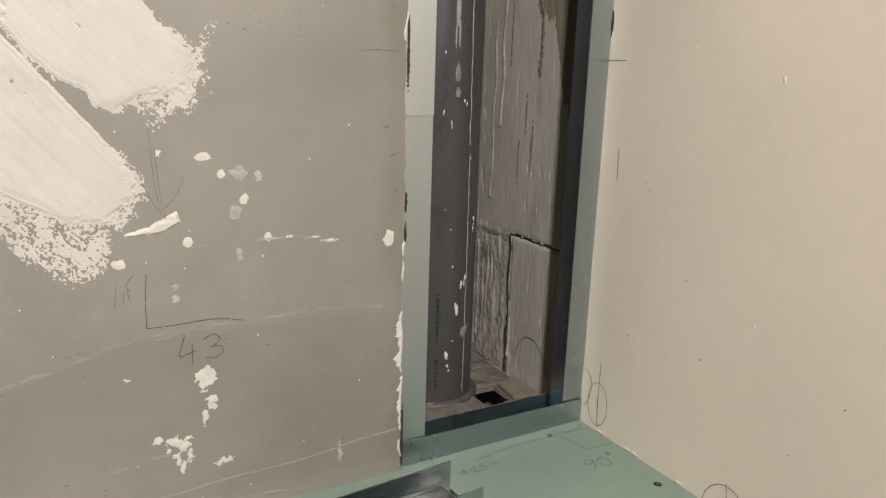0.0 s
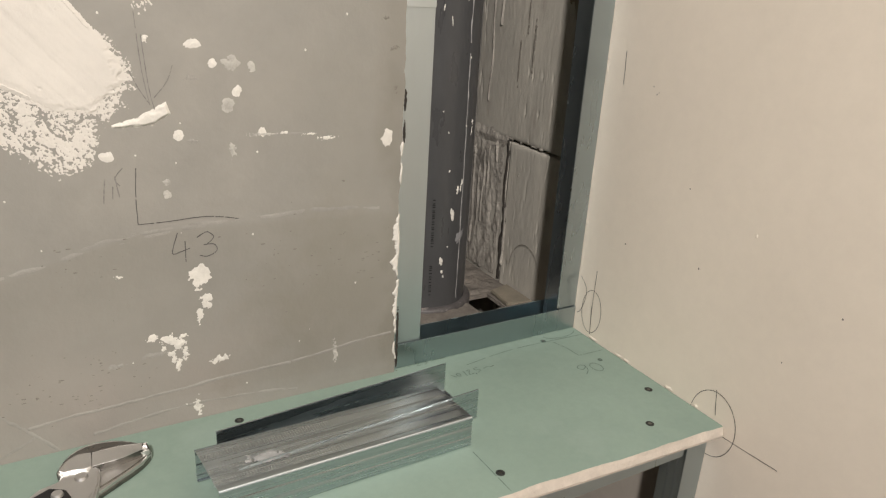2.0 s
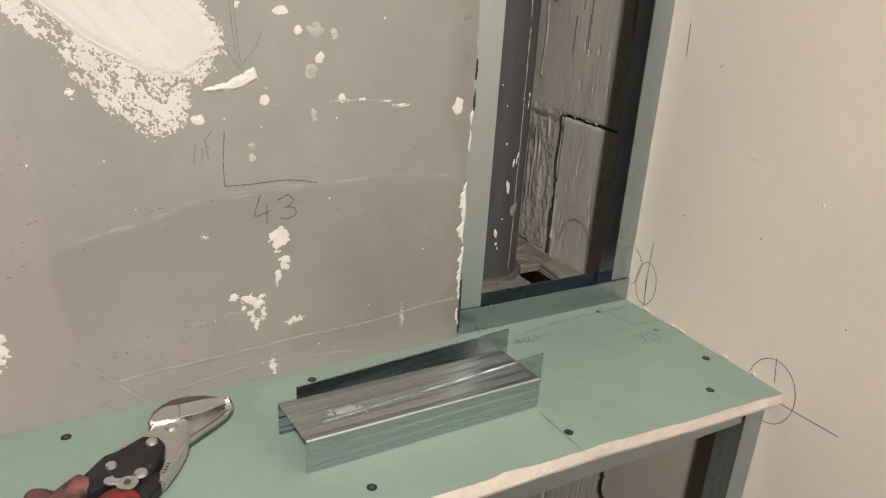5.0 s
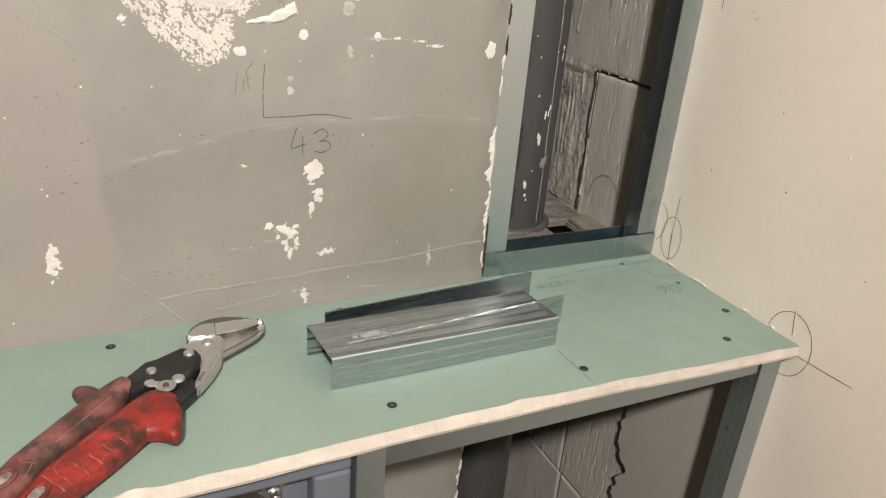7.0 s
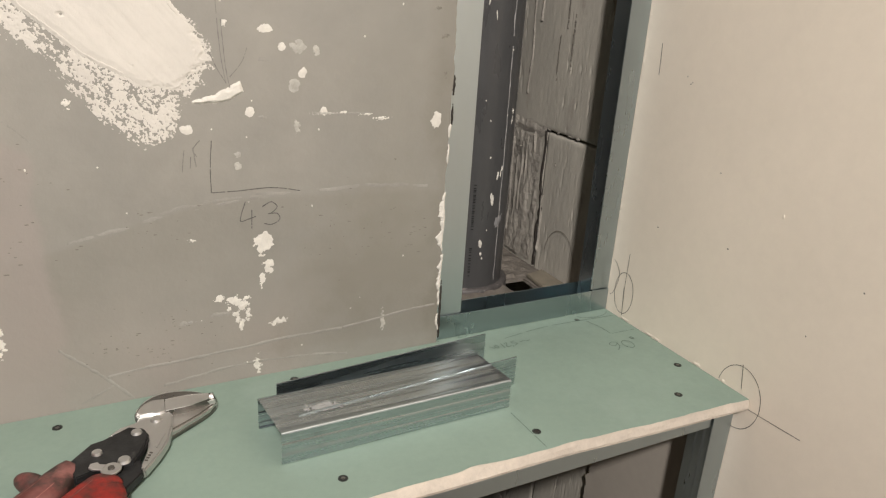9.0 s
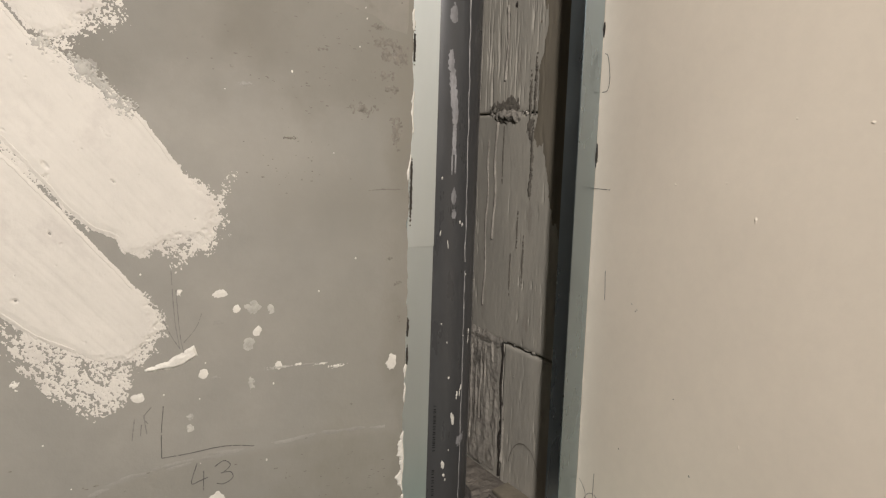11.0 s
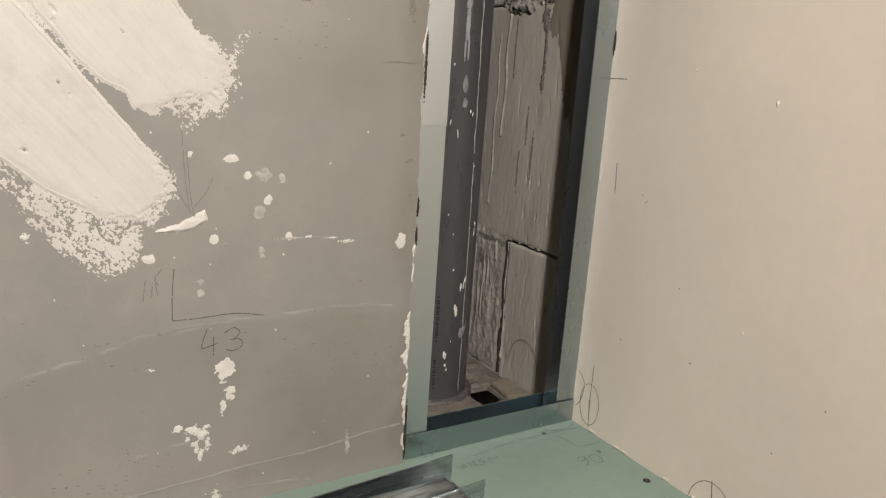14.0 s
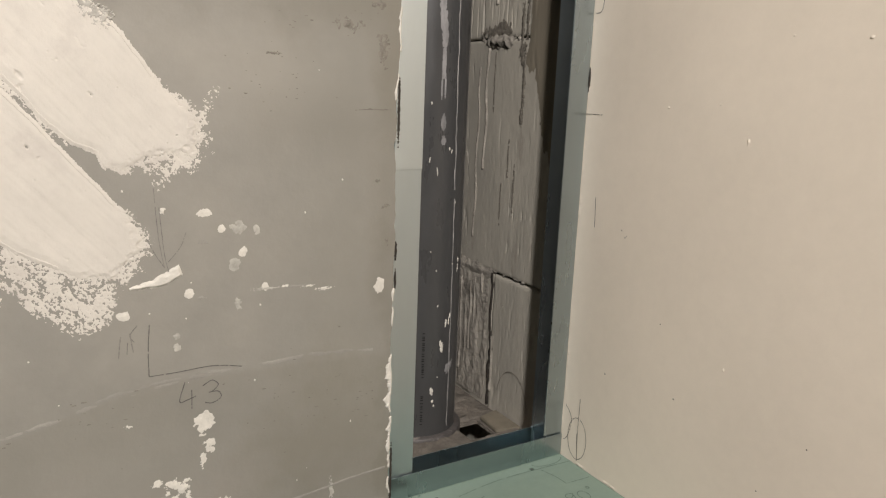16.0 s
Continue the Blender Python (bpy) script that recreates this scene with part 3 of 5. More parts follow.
# strands of mortar pressed out along the narrow block, beside the pipe
for k, (a, z0, z1, w) in enumerate(((0.262, 1.165, 1.318, 0.0022), (0.249, 1.178, 1.292, 0.0015), (0.238, 1.205, 1.318, 0.0019), (0.226, 1.250, 1.325, 0.0013), (0.270, 1.150, 1.250, 0.0020), (0.2095, 1.300, 1.334, 0.0022), (0.178, 1.16, 1.25, 0.0011))):
    relief("mortar_strand", lambda A, B: 0.0036 * (1 - ((A - a - 0.006 * fractal(B * 18, B * 0, 730 + k, 3)) / w) ** 2) * np.clip(np.minimum(B - z0, z1 - B) / 0.006, 0, 1) + 0.0016 * fractal(A * 240, B * 90, 740 + k, 3) - 0.0004, (a - 0.009, a + 0.009, z0, z1), 0.0009,
           lambda p, q, h: np.stack([0.0118 - h, p, q], -1), MORTAR, block_wall, "strand of mortar")
relief("mortar_lump", lambda A, B: 0.0009 - 0.0040 * np.hypot((A - 0.158) / 0.012, (B - 1.295) / 0.014) + 0.004 * fractal(A * 160, B * 120, 751, 4), (0.135, 0.185, 1.265, 1.325), 0.001,
       lambda a, b, h: np.stack([0.0118 - h, a, b], -1), MORTAR, block_wall, "mortar smear")


# ---- pipe ----
pipe = thing("soil_pipe", (-0.108, 0.186, 0.0), "dark grey plastic soil pipe with white filler splashes", "pipe")
tube = cylinder(0.055, 2.6, Matrix.Translation((-0.108, 0.186, 1.3)), 96)
bmesh.ops.delete(tube, geom=[f for f in tube.faces if len(f.verts) > 4], context="FACES")
part("tube", tube, PVC, pipe, smooth=True)


def ring_of(r0, r1, z0, z1, cx, cy, segments=72):
    bm = bmesh.new()
    rim = []
    for r, z in ((r0, z0), (r1 - 0.002, z0), (r1, z0 + 0.003), (r1, z1 - 0.003), (r1 - 0.002, z1), (r0, z1)):
        rim.append([bm.verts.new((cx + r * math.cos(2 * math.pi * k / segments), cy + r * math.sin(2 * math.pi * k / segments), z)) for k in range(segments)])
    for a, b in zip(rim, rim[1:]):
        for k in range(segments):
            bm.faces.new((a[k], a[(k + 1) % segments], b[(k + 1) % segments], b[k]))
    return bm


part("collar", ring_of(0.054, 0.0635, 1.118, 1.1425, -0.108, 0.186), COLLAR, pipe, "mortar-stained pipe collar with painted highlight spots", True)


def on_pipe(a, b, h):
    """a: metres round the pipe from its front, b: up, h: out of it."""
    w = a / 0.055 - math.pi / 2
    return np.stack([-0.108 + (0.0552 + h) * np.cos(w), 0.186 + (0.0552 + h) * np.sin(w), b], -1)


def blob(name, a, b, ra, rb, place, mat, parent=None, seed=0, high=0.0012, ragged=0.5, lean=0.0, cell=None, label=""):
    """A dried splash: an uneven lens of filler."""
    c, s = math.cos(lean), math.sin(lean)

    def height(A, B):
        u, v = (A - a) * c + (B - b) * s, (B - b) * c - (A - a) * s
        d = np.hypot(u / ra, v / rb)
        k = 1.1 / max(min(ra, rb), 0.0015)
        return high * (1.0 - d + ragged * 1.9 * fractal(A * k, B * k, seed, 4))
    r = max(ra, rb) * 1.6
    return relief(name, height, (a - r, a + r, b - r, b + r), cell or max(0.0005, r / 26), place, mat, parent, label)


for k, (a, z, ra, rz) in enumerate(((0.140, 1.60, 2.0, 40), (0.146, 1.635, 5, 10), (0.142, 1.56, 2.4, 12), (0.148, 1.67, 2, 28), (0.138, 1.69, 2, 30), (0.205, 1.665, 26, 5), (0.19, 1.672, 12, 6), (0.205, 1.60, 0.9, 30), (0.165, 1.50, 0.8, 20), (0.178, 1.44, 0.8, 24), (0.15, 1.46, 0.8, 26))):
    under(blob("dark_streak", a, z, ra / 1000, rz / 1000, lambda p, q, h: np.stack([0.0110 - h, p, q], -1), FAINT_PENCIL, None, 700 + k, 0.0006, 1.5, 0, 0.0010), block_wall)
# ---- steel profiles of the niche and under the shelf ----
def upright(x, y, z0, to_left):
    """The pose of a standing profile whose web is at x; the flanges go to the left or right."""
    s = -1 if to_left else 1
    return Matrix(((0, 0, s, x), (0, s, 0, y), (1, 0, 0, z0), (0, 0, 0, 1))) if to_left else Matrix(((0, 0, 1, x), (0, 1, 0, y), (-1, 0, 0, z0), (0, 0, 0, 1)))


NICHE, BELOW = "profiles of the niche frame", "profiles under the shelf"
u_profile("metal_stud", 0.028, 0.0308, 0.360, upright(-0.2408, 0.0200, 1.5115, False), MID_ZINC, "galvanised steel stud beside the broken plaster edge", NICHE)
u_profile("metal_stud", 0.0292, 0.0312, 1.09, upright(-0.2414, 0.0190, 2.5995, False), PALE_ZINC, "galvanised steel stud lapped over the lower stud", NICHE)
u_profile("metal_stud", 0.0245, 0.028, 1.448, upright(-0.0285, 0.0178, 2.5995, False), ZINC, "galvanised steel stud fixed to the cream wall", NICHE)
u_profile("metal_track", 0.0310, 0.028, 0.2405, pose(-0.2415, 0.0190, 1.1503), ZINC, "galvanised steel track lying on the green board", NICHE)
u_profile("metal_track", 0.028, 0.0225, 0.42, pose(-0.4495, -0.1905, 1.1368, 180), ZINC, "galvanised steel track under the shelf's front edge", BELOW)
u_profile("metal_stud", 0.028, 0.028, 1.136, upright(-0.0285, -0.1925, 1.1362, False), ZINC, "galvanised steel stud under the shelf beside the cream wall", BELOW, beads=(-0.0045, 0.0045))
u_profile("metal_stud", 0.028, 0.0235, 1.136, upright(-0.4520, -0.1920, 1.1362, False), MID_ZINC, "galvanised steel stud beside the blue-grey carrier frame", BELOW)

carrier = thing("carrier_frame", (-0.47, -0.18, 0.0), "blue-grey powder-coated steel carrier frame under the shelf", "installation frame")
part("top_bar", box(-1.0, -0.4545, -0.203, -0.163, 1.1178, 1.1362, 0.003), FRAME_BLUE, carrier)
part("post", box(-0.4845, -0.4545, -0.2025, -0.165, 0.0, 1.1174, 0.003), FRAME_BLUE, carrier)
part("gusset", prism([(-0.4848, 1.1176), (-0.535, 1.1176), (-0.520, 1.098), (-0.4848, 1.066)], 0.182, 0.186, Matrix(((1, 0, 0, 0), (0, 0, -1, 0), (0, 1, 0, 0), (0, 0, 0, 1))), 0.0005), FRAME_BLUE, carrier)
bolt = part("bolt", cylinder(0.0062, 0.006, Matrix.Translation((-0.512, -0.190, 1.1030)) @ pose(0, 0, 0, 90), 6, bevel=0.0008), CHROME, carrier, "zinc hexagon bolt")
part("shank", cylinder(0.0035, 0.008, Matrix.Translation((-0.512, -0.196, 1.1030)) @ pose(0, 0, 0, 90), 20, bevel=0.0006), CHROME, bolt)
part("washer", cylinder(0.0085, 0.0015, Matrix.Translation((-0.512, -0.1864, 1.1030)) @ pose(0, 0, 0, 90), 28), CHROME, bolt)


# ---- green board ----
board = thing("plasterboard_shelf", (-0.5, -0.1, 1.1375), "green moisture-resistant plasterboard shelf with a rough cut front edge", "plasterboard")


def board_front(x):
    """The foot of the cut edge."""
    return np.interp(x, (-0.65, -0.53, -0.42, -0.22, -0.10, 0.0), (-0.2140, -0.2130, -0.2100, -0.2110, -0.2175, -0.2205)) + 0.0016 * fractal(x * 22, x * 0, 61, 4)


def board_mesh(name, front, top, bottom, mat, wave, label):
    xs = np.concatenate([np.linspace(-1.3, -0.75, 10), np.arange(-0.748, -0.0008, 0.002), [-0.0008]])
    back = np.where(xs < -0.2418, -0.0004, 0.0460)
    rows = [(back, bottom), (back, top), (np.maximum(paper_front(xs) - 0.0006, front(xs)) if wave else front(xs), top)]
    if wave:
        rows += [(0.45 * front(xs) + 0.55 * paper_front(xs) - 0.0006 - 0.0016 * fractal(xs * 70, xs * 0, 64), top - 0.0035), (front(xs) - 0.0008 - 0.0014 * fractal(xs * 60, xs * 0 + 4, 65), bottom + 0.003)]
    rows += [(front(xs), bottom)]
    n, m = len(xs), len(rows)
    verts = np.concatenate([np.stack([xs, y, np.full(n, z)], -1) for y, z in rows])
    faces = [(c * n + i, ((c + 1) % m) * n + i, ((c + 1) % m) * n + i + 1, c * n + i + 1) for c in range(m) for i in range(n - 1)]
    faces += [tuple(c * n for c in range(m)), tuple(c * n + n - 1 for c in range(m))]
    return tagged(under(mesh_object(name, verts, faces, mat), board), label)


def paper_front(x):
    """The edge of the green paper, which tears back behind the cut."""
    back = np.interp(x, (-0.65, -0.53, -0.42, -0.34, -0.22, -0.10, 0.0), (-0.2105, -0.2090, -0.2065, -0.2065, -0.2090, -0.2155, -0.2190))
    return back + 0.0034 * fractal(x * 34, x * 0, 62, 4) + 0.0040 * np.exp(-((x + 0.606) / 0.009) ** 2) + 0.0030 * np.exp(-((x + 0.31) / 0.012) ** 2)


board_mesh("gypsum_core", lambda x: board_front(x), 1.1494, 1.1376, GYPSUM, True, "cream gypsum core")
board_mesh("paper_face", paper_front, 1.15, 1.1495, GREEN, False, "green paper face")

def screw(x, y, r=0.0041, mat=SCREW):
    s = thing("drywall_screw", (x, y, 1.149), "dark countersunk screw sunk in the green board", "screw", "screws of the shelf")
    part("head", cylinder(r, 0.0010, Matrix.Translation((x, y, 1.1497)), 24), mat, s)
    part("recess", cylinder(0.0018, 0.0006, Matrix.Translation((x, y, 1.1501)), 8), DARK_NICKEL, s)


for x, y in ((-0.063, -0.186), (-0.233, -0.184), (-0.414, -0.178), (-0.613, -0.023), (-0.019, -0.140), (-0.407, -0.019)):
    screw(x, y)
screw(-0.056, -0.010, 0.0032, GREEN_PENCIL)

# ---- loose steel profile offcuts on the board ----
offcut = thing("profile_offcut", (-0.347, -0.118, 1.15), "short ribbed galvanised profile lying open side down", "metal profile", "offcuts on the shelf")
part("ribbed_channel", channel(0.057, 0.0296, 0.217, pose(-0.4560, -0.1155, 1.1803, 180, 0, 0.6), 0.0008, 3, 0.006, -0.08), BRIGHT_ZINC, offcut)
# rolled dimples in three bands along the web, and a rubbed label trace
verts, faces = [], []
for i in range(94):
    for y in (-0.0215, -0.0193, -0.0171, -0.0149, -0.0085, -0.0063, -0.0041, -0.0019, 0.0003, 0.0025, 0.0090, 0.0112, 0.0134, 0.0156, 0.0178, 0.0200):
        x, n = -0.4545 + i * 0.00226, len(verts)
        cy = -0.1155 + y + 0.0105 * (x + 0.456)
        verts += [(x - 0.0006, cy - 0.0006, 1.1803), (x + 0.0006, cy - 0.0006, 1.1803), (x + 0.0006, cy + 0.0006, 1.1803), (x - 0.0006, cy + 0.0006, 1.1803), (x, cy, 1.1808)]
        faces += [(n, n + 1, n + 4), (n + 1, n + 2, n + 4), (n + 2, n + 3, n + 4), (n + 3, n, n + 4)]
tagged(under(mesh_object("knurling", verts, faces, BRIGHT_ZINC), offcut), "rolled dimples on the web", kind="stuff")
relief("label_trace", lambda A, B: 0.0005 * (0.8 - np.maximum(np.abs(A + 0.412 + 0.5 * (B + 0.119)) / 0.013, np.abs(B + 0.119) / 0.0065) + 1.7 * fractal(A * 420, B * 420, 88, 4)), (-0.435, -0.39, -0.131, -0.107), 0.0008,
       lambda a, b, h: np.stack([a, b, 1.1806 + h], -1), LABEL_TRACE, offcut, "whitish trace of a rubbed-off label")
u_profile("profile_offcut", 0.0550, 0.0312, 0.226, pose(-0.4362, -0.0985, 1.1503, 0, 0, 4.6), BRIGHT_ZINC, "short galvanised track lying open side up under another", "offcuts on the shelf", 0.0014)

# ---- ceiling lamp ----
lamp = thing("ceiling_lamp", (-0.93, -1.55, 2.6), "round white ceiling lamp", "lamp")
part("rim", cylinder(0.16, 0.05, Matrix.Translation((-0.93, -1.55, 2.575)), 48, bevel=0.004), LAMP_GLASS, lamp)


def inside(A, B, outline):
    """Signed distance to a closed outline, positive inside."""
    best, wind = np.full(A.shape, 1e9), np.zeros(A.shape, bool)
    for (x0, z0), (x1, z1) in zip(outline, outline[1:] + outline[:1]):
        dx, dz = x1 - x0, z1 - z0
        f = np.clip(((A - x0) * dx + (B - z0) * dz) / (dx * dx + dz * dz), 0, 1)
        best = np.minimum(best, np.hypot(A - x0 - f * dx, B - z0 - f * dz))
        if dz:
            wind ^= ((z0 > B) != (z1 > B)) & (A < x0 + dx * (B - z0) / dz)
    return np.where(wind, best, -best)


# ---- white filler strokes on the grey wall ----
def filler(outline, tip, seed, ragged=0.016, speckle_only=False):
    """A trowelled stroke inside an outline. tip: (x, z, reach) round which the stroke tears into speckle; elsewhere its edge is clean."""
    def height(A, B):
        p, q = 0.65 * A - 0.76 * B, 0.76 * A + 0.65 * B
        d = inside(A, B, outline)
        rag = np.clip(1.25 - np.hypot(A - tip[0], B - tip[1]) / tip[2], 0.06, 1)
        d = d + 0.0020 * fractal(A * 60, B * 60, seed, 4) + rag * (0.007 * fractal(A * 55, B * 55, seed + 1, 3) + 0.013 * fractal(A * 330, B * 330, seed + 2, 4))
        body = d - 0.0015 * rag
        grain = 0.8 * fractal(A * 560, B * 560, seed + 9, 3) + 0.45 * fractal(A * 1100, B * 1100, seed + 10, 2) + 0.5 * fractal(A * 150, B * 150, seed + 11, 2)
        thin = 0.0007 * (grain + 0.14 + d / ragged * 0.42 / np.maximum(rag, 0.05))
        thin = np.where((d > -ragged * 1.5 * rag), thin, -0.0006)
        if speckle_only:
            return np.where(body > 0.003, -0.0006, np.maximum(thin, -0.0006))
        thick = 0.0011 + 0.0010 * fractal(A * 30, B * 30, seed + 3, 3) + 0.0006 * fractal(p * 10, q * 150, seed + 4, 3) + 0.0007 * np.clip(fractal(p * 8, q * 60, seed + 5, 3) - 0.05, 0, 1)
        pit = 0.012 * np.clip(fractal(p * 90, q * 150, seed + 20, 3) - 0.305, 0, 1) + 0.02 * np.clip(fractal(A * 330, B * 330, seed + 22, 2) - 0.43 + 0.05 * rag, 0, 1)
        return np.where(body > 0, np.minimum(0.0002 + body * 0.15, thick) - pit, -0.0006)
    return height


def drag(outline, seed, open_=0.0):
    """Filler dragged thin over rough plaster: connected flecks with grey showing between them."""
    def height(A, B):
        d = inside(A, B, outline) + 0.008 * fractal(A * 60, B * 60, seed, 3)
        p, q = 0.65 * A - 0.76 * B, 0.76 * A + 0.65 * B
        grain = 0.75 * fractal(p * 420, q * 620, seed + 1, 4) + 0.45 * fractal(p * 900, q * 1100, seed + 6, 2) + 0.55 * fractal(p * 70, q * 120, seed + 2, 3)
        return np.where(d > -0.002, 0.0007 * (grain + 0.065 - open_ - 0.16 * np.exp(-np.maximum(d, 0) / 0.0035)), -0.0006)
    return height


UPPER = [(-0.80, 1.93), (-0.60, 1.735), (-0.5567, 1.6803), (-0.539, 1.672), (-0.5173, 1.6537), (-0.502, 1.6444), (-0.4783, 1.62), (-0.4531, 1.5827), (-0.4355, 1.5667), (-0.425, 1.5549), (-0.424, 1.5382), (-0.4317, 1.5255), (-0.4618, 1.5235), (-0.483, 1.5150), (-0.4974, 1.5175), (-0.5033, 1.5284), (-0.5189, 1.5354), (-0.5376, 1.5531), (-0.5519, 1.5722), (-0.5650, 1.5900), (-0.66, 1.70), (-0.80, 1.85)]
LOWER = [(-0.80, 1.83), (-0.66, 1.692), (-0.559, 1.5741), (-0.5377, 1.5488), (-0.5229, 1.5289), (-0.5035, 1.5059), (-0.4791, 1.4744), (-0.4715, 1.4596), (-0.4785, 1.4440), (-0.4962, 1.4285), (-0.5204, 1.4300), (-0.5396, 1.4415), (-0.5616, 1.4540), (-0.60, 1.487), (-0.80, 1.70)]
TOPMOST = [(-0.80, 1.99), (-0.50, 1.99), (-0.498, 1.7350), (-0.5032, 1.7138), (-0.5091, 1.7026), (-0.5205, 1.6949), (-0.5298, 1.6855), (-0.5373, 1.6765), (-0.555, 1.684), (-0.60, 1.738), (-0.80, 1.95)]
patches = (
    (UPPER, (-0.437, 1.528, 0.055), 200, 0.016, (-0.72, -0.40, 1.46, 1.88)),
    (LOWER, (-0.482, 1.437, 0.045), 230, 0.014, (-0.72, -0.43, 1.36, 1.78)),
    (TOPMOST, (-0.507, 1.700, 0.050), 260, 0.022, (-0.72, -0.44, 1.64, 1.90)),
)
made = []
for outline, tip, seed, ragged, bounds in patches:
    ob = thing("filler_patch", (tip[0], 0.0, tip[1]), "diagonal trowel stroke of white filler on grey plaster, speckled end", "filler", "filler strokes on the wall")
    relief("stroke", filler(outline, tip, seed, ragged), bounds, 0.0006, on_wall, FILLER, ob)
    tagged(relief("drag_speckle", filler(outline, tip, seed, ragged, True), bounds, 0.00045, on_wall, FILLER, ob), "broken speckle dragged past the stroke's end", kind="stuff")
    made.append(ob)
tagged(relief("drag_fleck", drag([(-0.66, 1.540), (-0.562, 1.456), (-0.5396, 1.443), (-0.515, 1.432), (-0.497, 1.427), (-0.492, 1.414), (-0.497, 1.400), (-0.504, 1.388), (-0.523, 1.3805), (-0.536, 1.3905), (-0.551, 1.4045), (-0.5645, 1.422), (-0.582, 1.441), (-0.64, 1.50)], 280), (-0.66, -0.47, 1.365, 1.54), 0.0005, on_wall, FILLER, made[1]), "flecks of filler dragged thin under the stroke", kind="stuff")
tagged(relief("drag_fleck", drag([(-0.424, 1.545), (-0.407, 1.580), (-0.4095, 1.583), (-0.4185, 1.574), (-0.4275, 1.556)], 285, 0.02), (-0.435, -0.40, 1.535, 1.59), 0.0005, on_wall, FILLER, made[0]), "spur of filler dragged off the stroke's corner", kind="stuff")
tagged(relief("drag_fleck", drag([(-0.449, 1.526), (-0.430, 1.528), (-0.4500, 1.503), (-0.4575, 1.500), (-0.462, 1.512)], 287, 0.03), (-0.47, -0.425, 1.49, 1.535), 0.0005, on_wall, FILLER, made[0]), "spur of filler dragged below the stroke", kind="stuff")
tagged(relief("drag_fleck", drag([(-0.70, 1.755), (-0.548, 1.583), (-0.528, 1.550), (-0.518, 1.534), (-0.531, 1.545), (-0.560, 1.572), (-0.72, 1.735)], 291, -0.06), (-0.60, -0.51, 1.53, 1.64), 0.0005, on_wall, FILLER, made[0]), "filler smeared thin between two strokes", kind="stuff")
tagged(relief("drag_fleck", drag([(-0.5480, 1.6835), (-0.5173, 1.6585), (-0.502, 1.6484), (-0.486, 1.632), (-0.4905, 1.622), (-0.508, 1.636), (-0.530, 1.656), (-0.556, 1.672)], 289, 0.02), (-0.56, -0.48, 1.61, 1.69), 0.0006, lambda a, b, h: on_wall(a, b, h + np.where(h > 0, 0.0011, 0)), RUBBED, made[0]), "greyish rubbed crust along the stroke", kind="stuff")
# torn flake of filler that stands off the wall
def flake_height(A, B):
    u, v = (A + 0.463) * 0.955 + (B - 1.4215) * 0.296, (B - 1.4215) * 0.955 - (A + 0.463) * 0.296 - 6.0 * (A + 0.463) ** 2
    wide = 0.0006 + 0.0044 * np.clip((u + 0.022) / 0.030, 0, 1) + 0.0048 * fractal(A * 150, B * 150, 301, 4)
    return np.minimum(np.minimum(wide - np.abs(v), 0.0215 - np.abs(u)) * 0.9, 0.0020 + 0.0012 * fractal(A * 60, B * 200, 303, 3))


flake = relief("filler_flake", flake_height, (-0.49, -0.436, 1.405, 1.44), 0.0006, on_wall, DAB)
tagged(flake, "curled cream flake of dried filler on the grey plaster", "filler")

SPLASH = ((-0.398, 1.431, 5.5, 5.5), (-0.391, 1.441, 4, 5), (-0.422, 1.478, 6, 3.5), (-0.408, 1.463, 3, 4), (-0.378, 1.461, 3, 4), (-0.437, 1.409, 4, 5),
          (-0.490, 1.395, 5, 4), (-0.371, 1.408, 3, 3.5), (-0.257, 1.398, 5, 8), (-0.429, 1.288, 7, 9.5), (-0.424, 1.266, 5, 6), (-0.431, 1.254, 2.5, 8))
for k, (x, z, rx, rz) in enumerate(SPLASH):
    tagged(blob("filler_splash", x, z, rx / 1000, rz / 1000, on_wall, RUBBED if k in (0, 4) else DAB, None, 310 + k, 0.0004, 1.05 if k > 8 else 0.65), "cream splash of dried filler on the grey plaster", "filler", "splashes on the wall")
SPLASH = ((-0.471, 1.238, 4, 3), (-0.458, 1.233, 5, 4), (-0.449, 1.226, 4, 6), (-0.451, 1.208, 3.5, 5), (-0.456, 1.221, 3, 3), (-0.446, 1.235, 3, 2), (-0.462, 1.227, 2, 3), (-0.445, 1.217, 2, 4), (-0.455, 1.213, 2, 3), (-0.417, 1.206, 7, 3), (-0.492, 1.297, 3, 1.5), (-0.438, 1.163, 3, 9), (-0.576, 1.418, 2.5, 3),
          (-0.648, 1.226, 4, 14), (-0.456, 1.481, 2, 2), (-0.331, 1.404, 6, 1), (-0.314, 1.400, 7, 1.4), (-0.352, 1.406, 3, 1.2))
for k, (x, z, rx, rz) in enumerate(SPLASH):
    tagged(blob("filler_splash", x, z, rx / 1000, rz / 1000, on_wall, DAB, None, 330 + k, 0.0004, 1.5), "ragged white splash of dried filler on the grey plaster", "filler", "splashes on the wall")
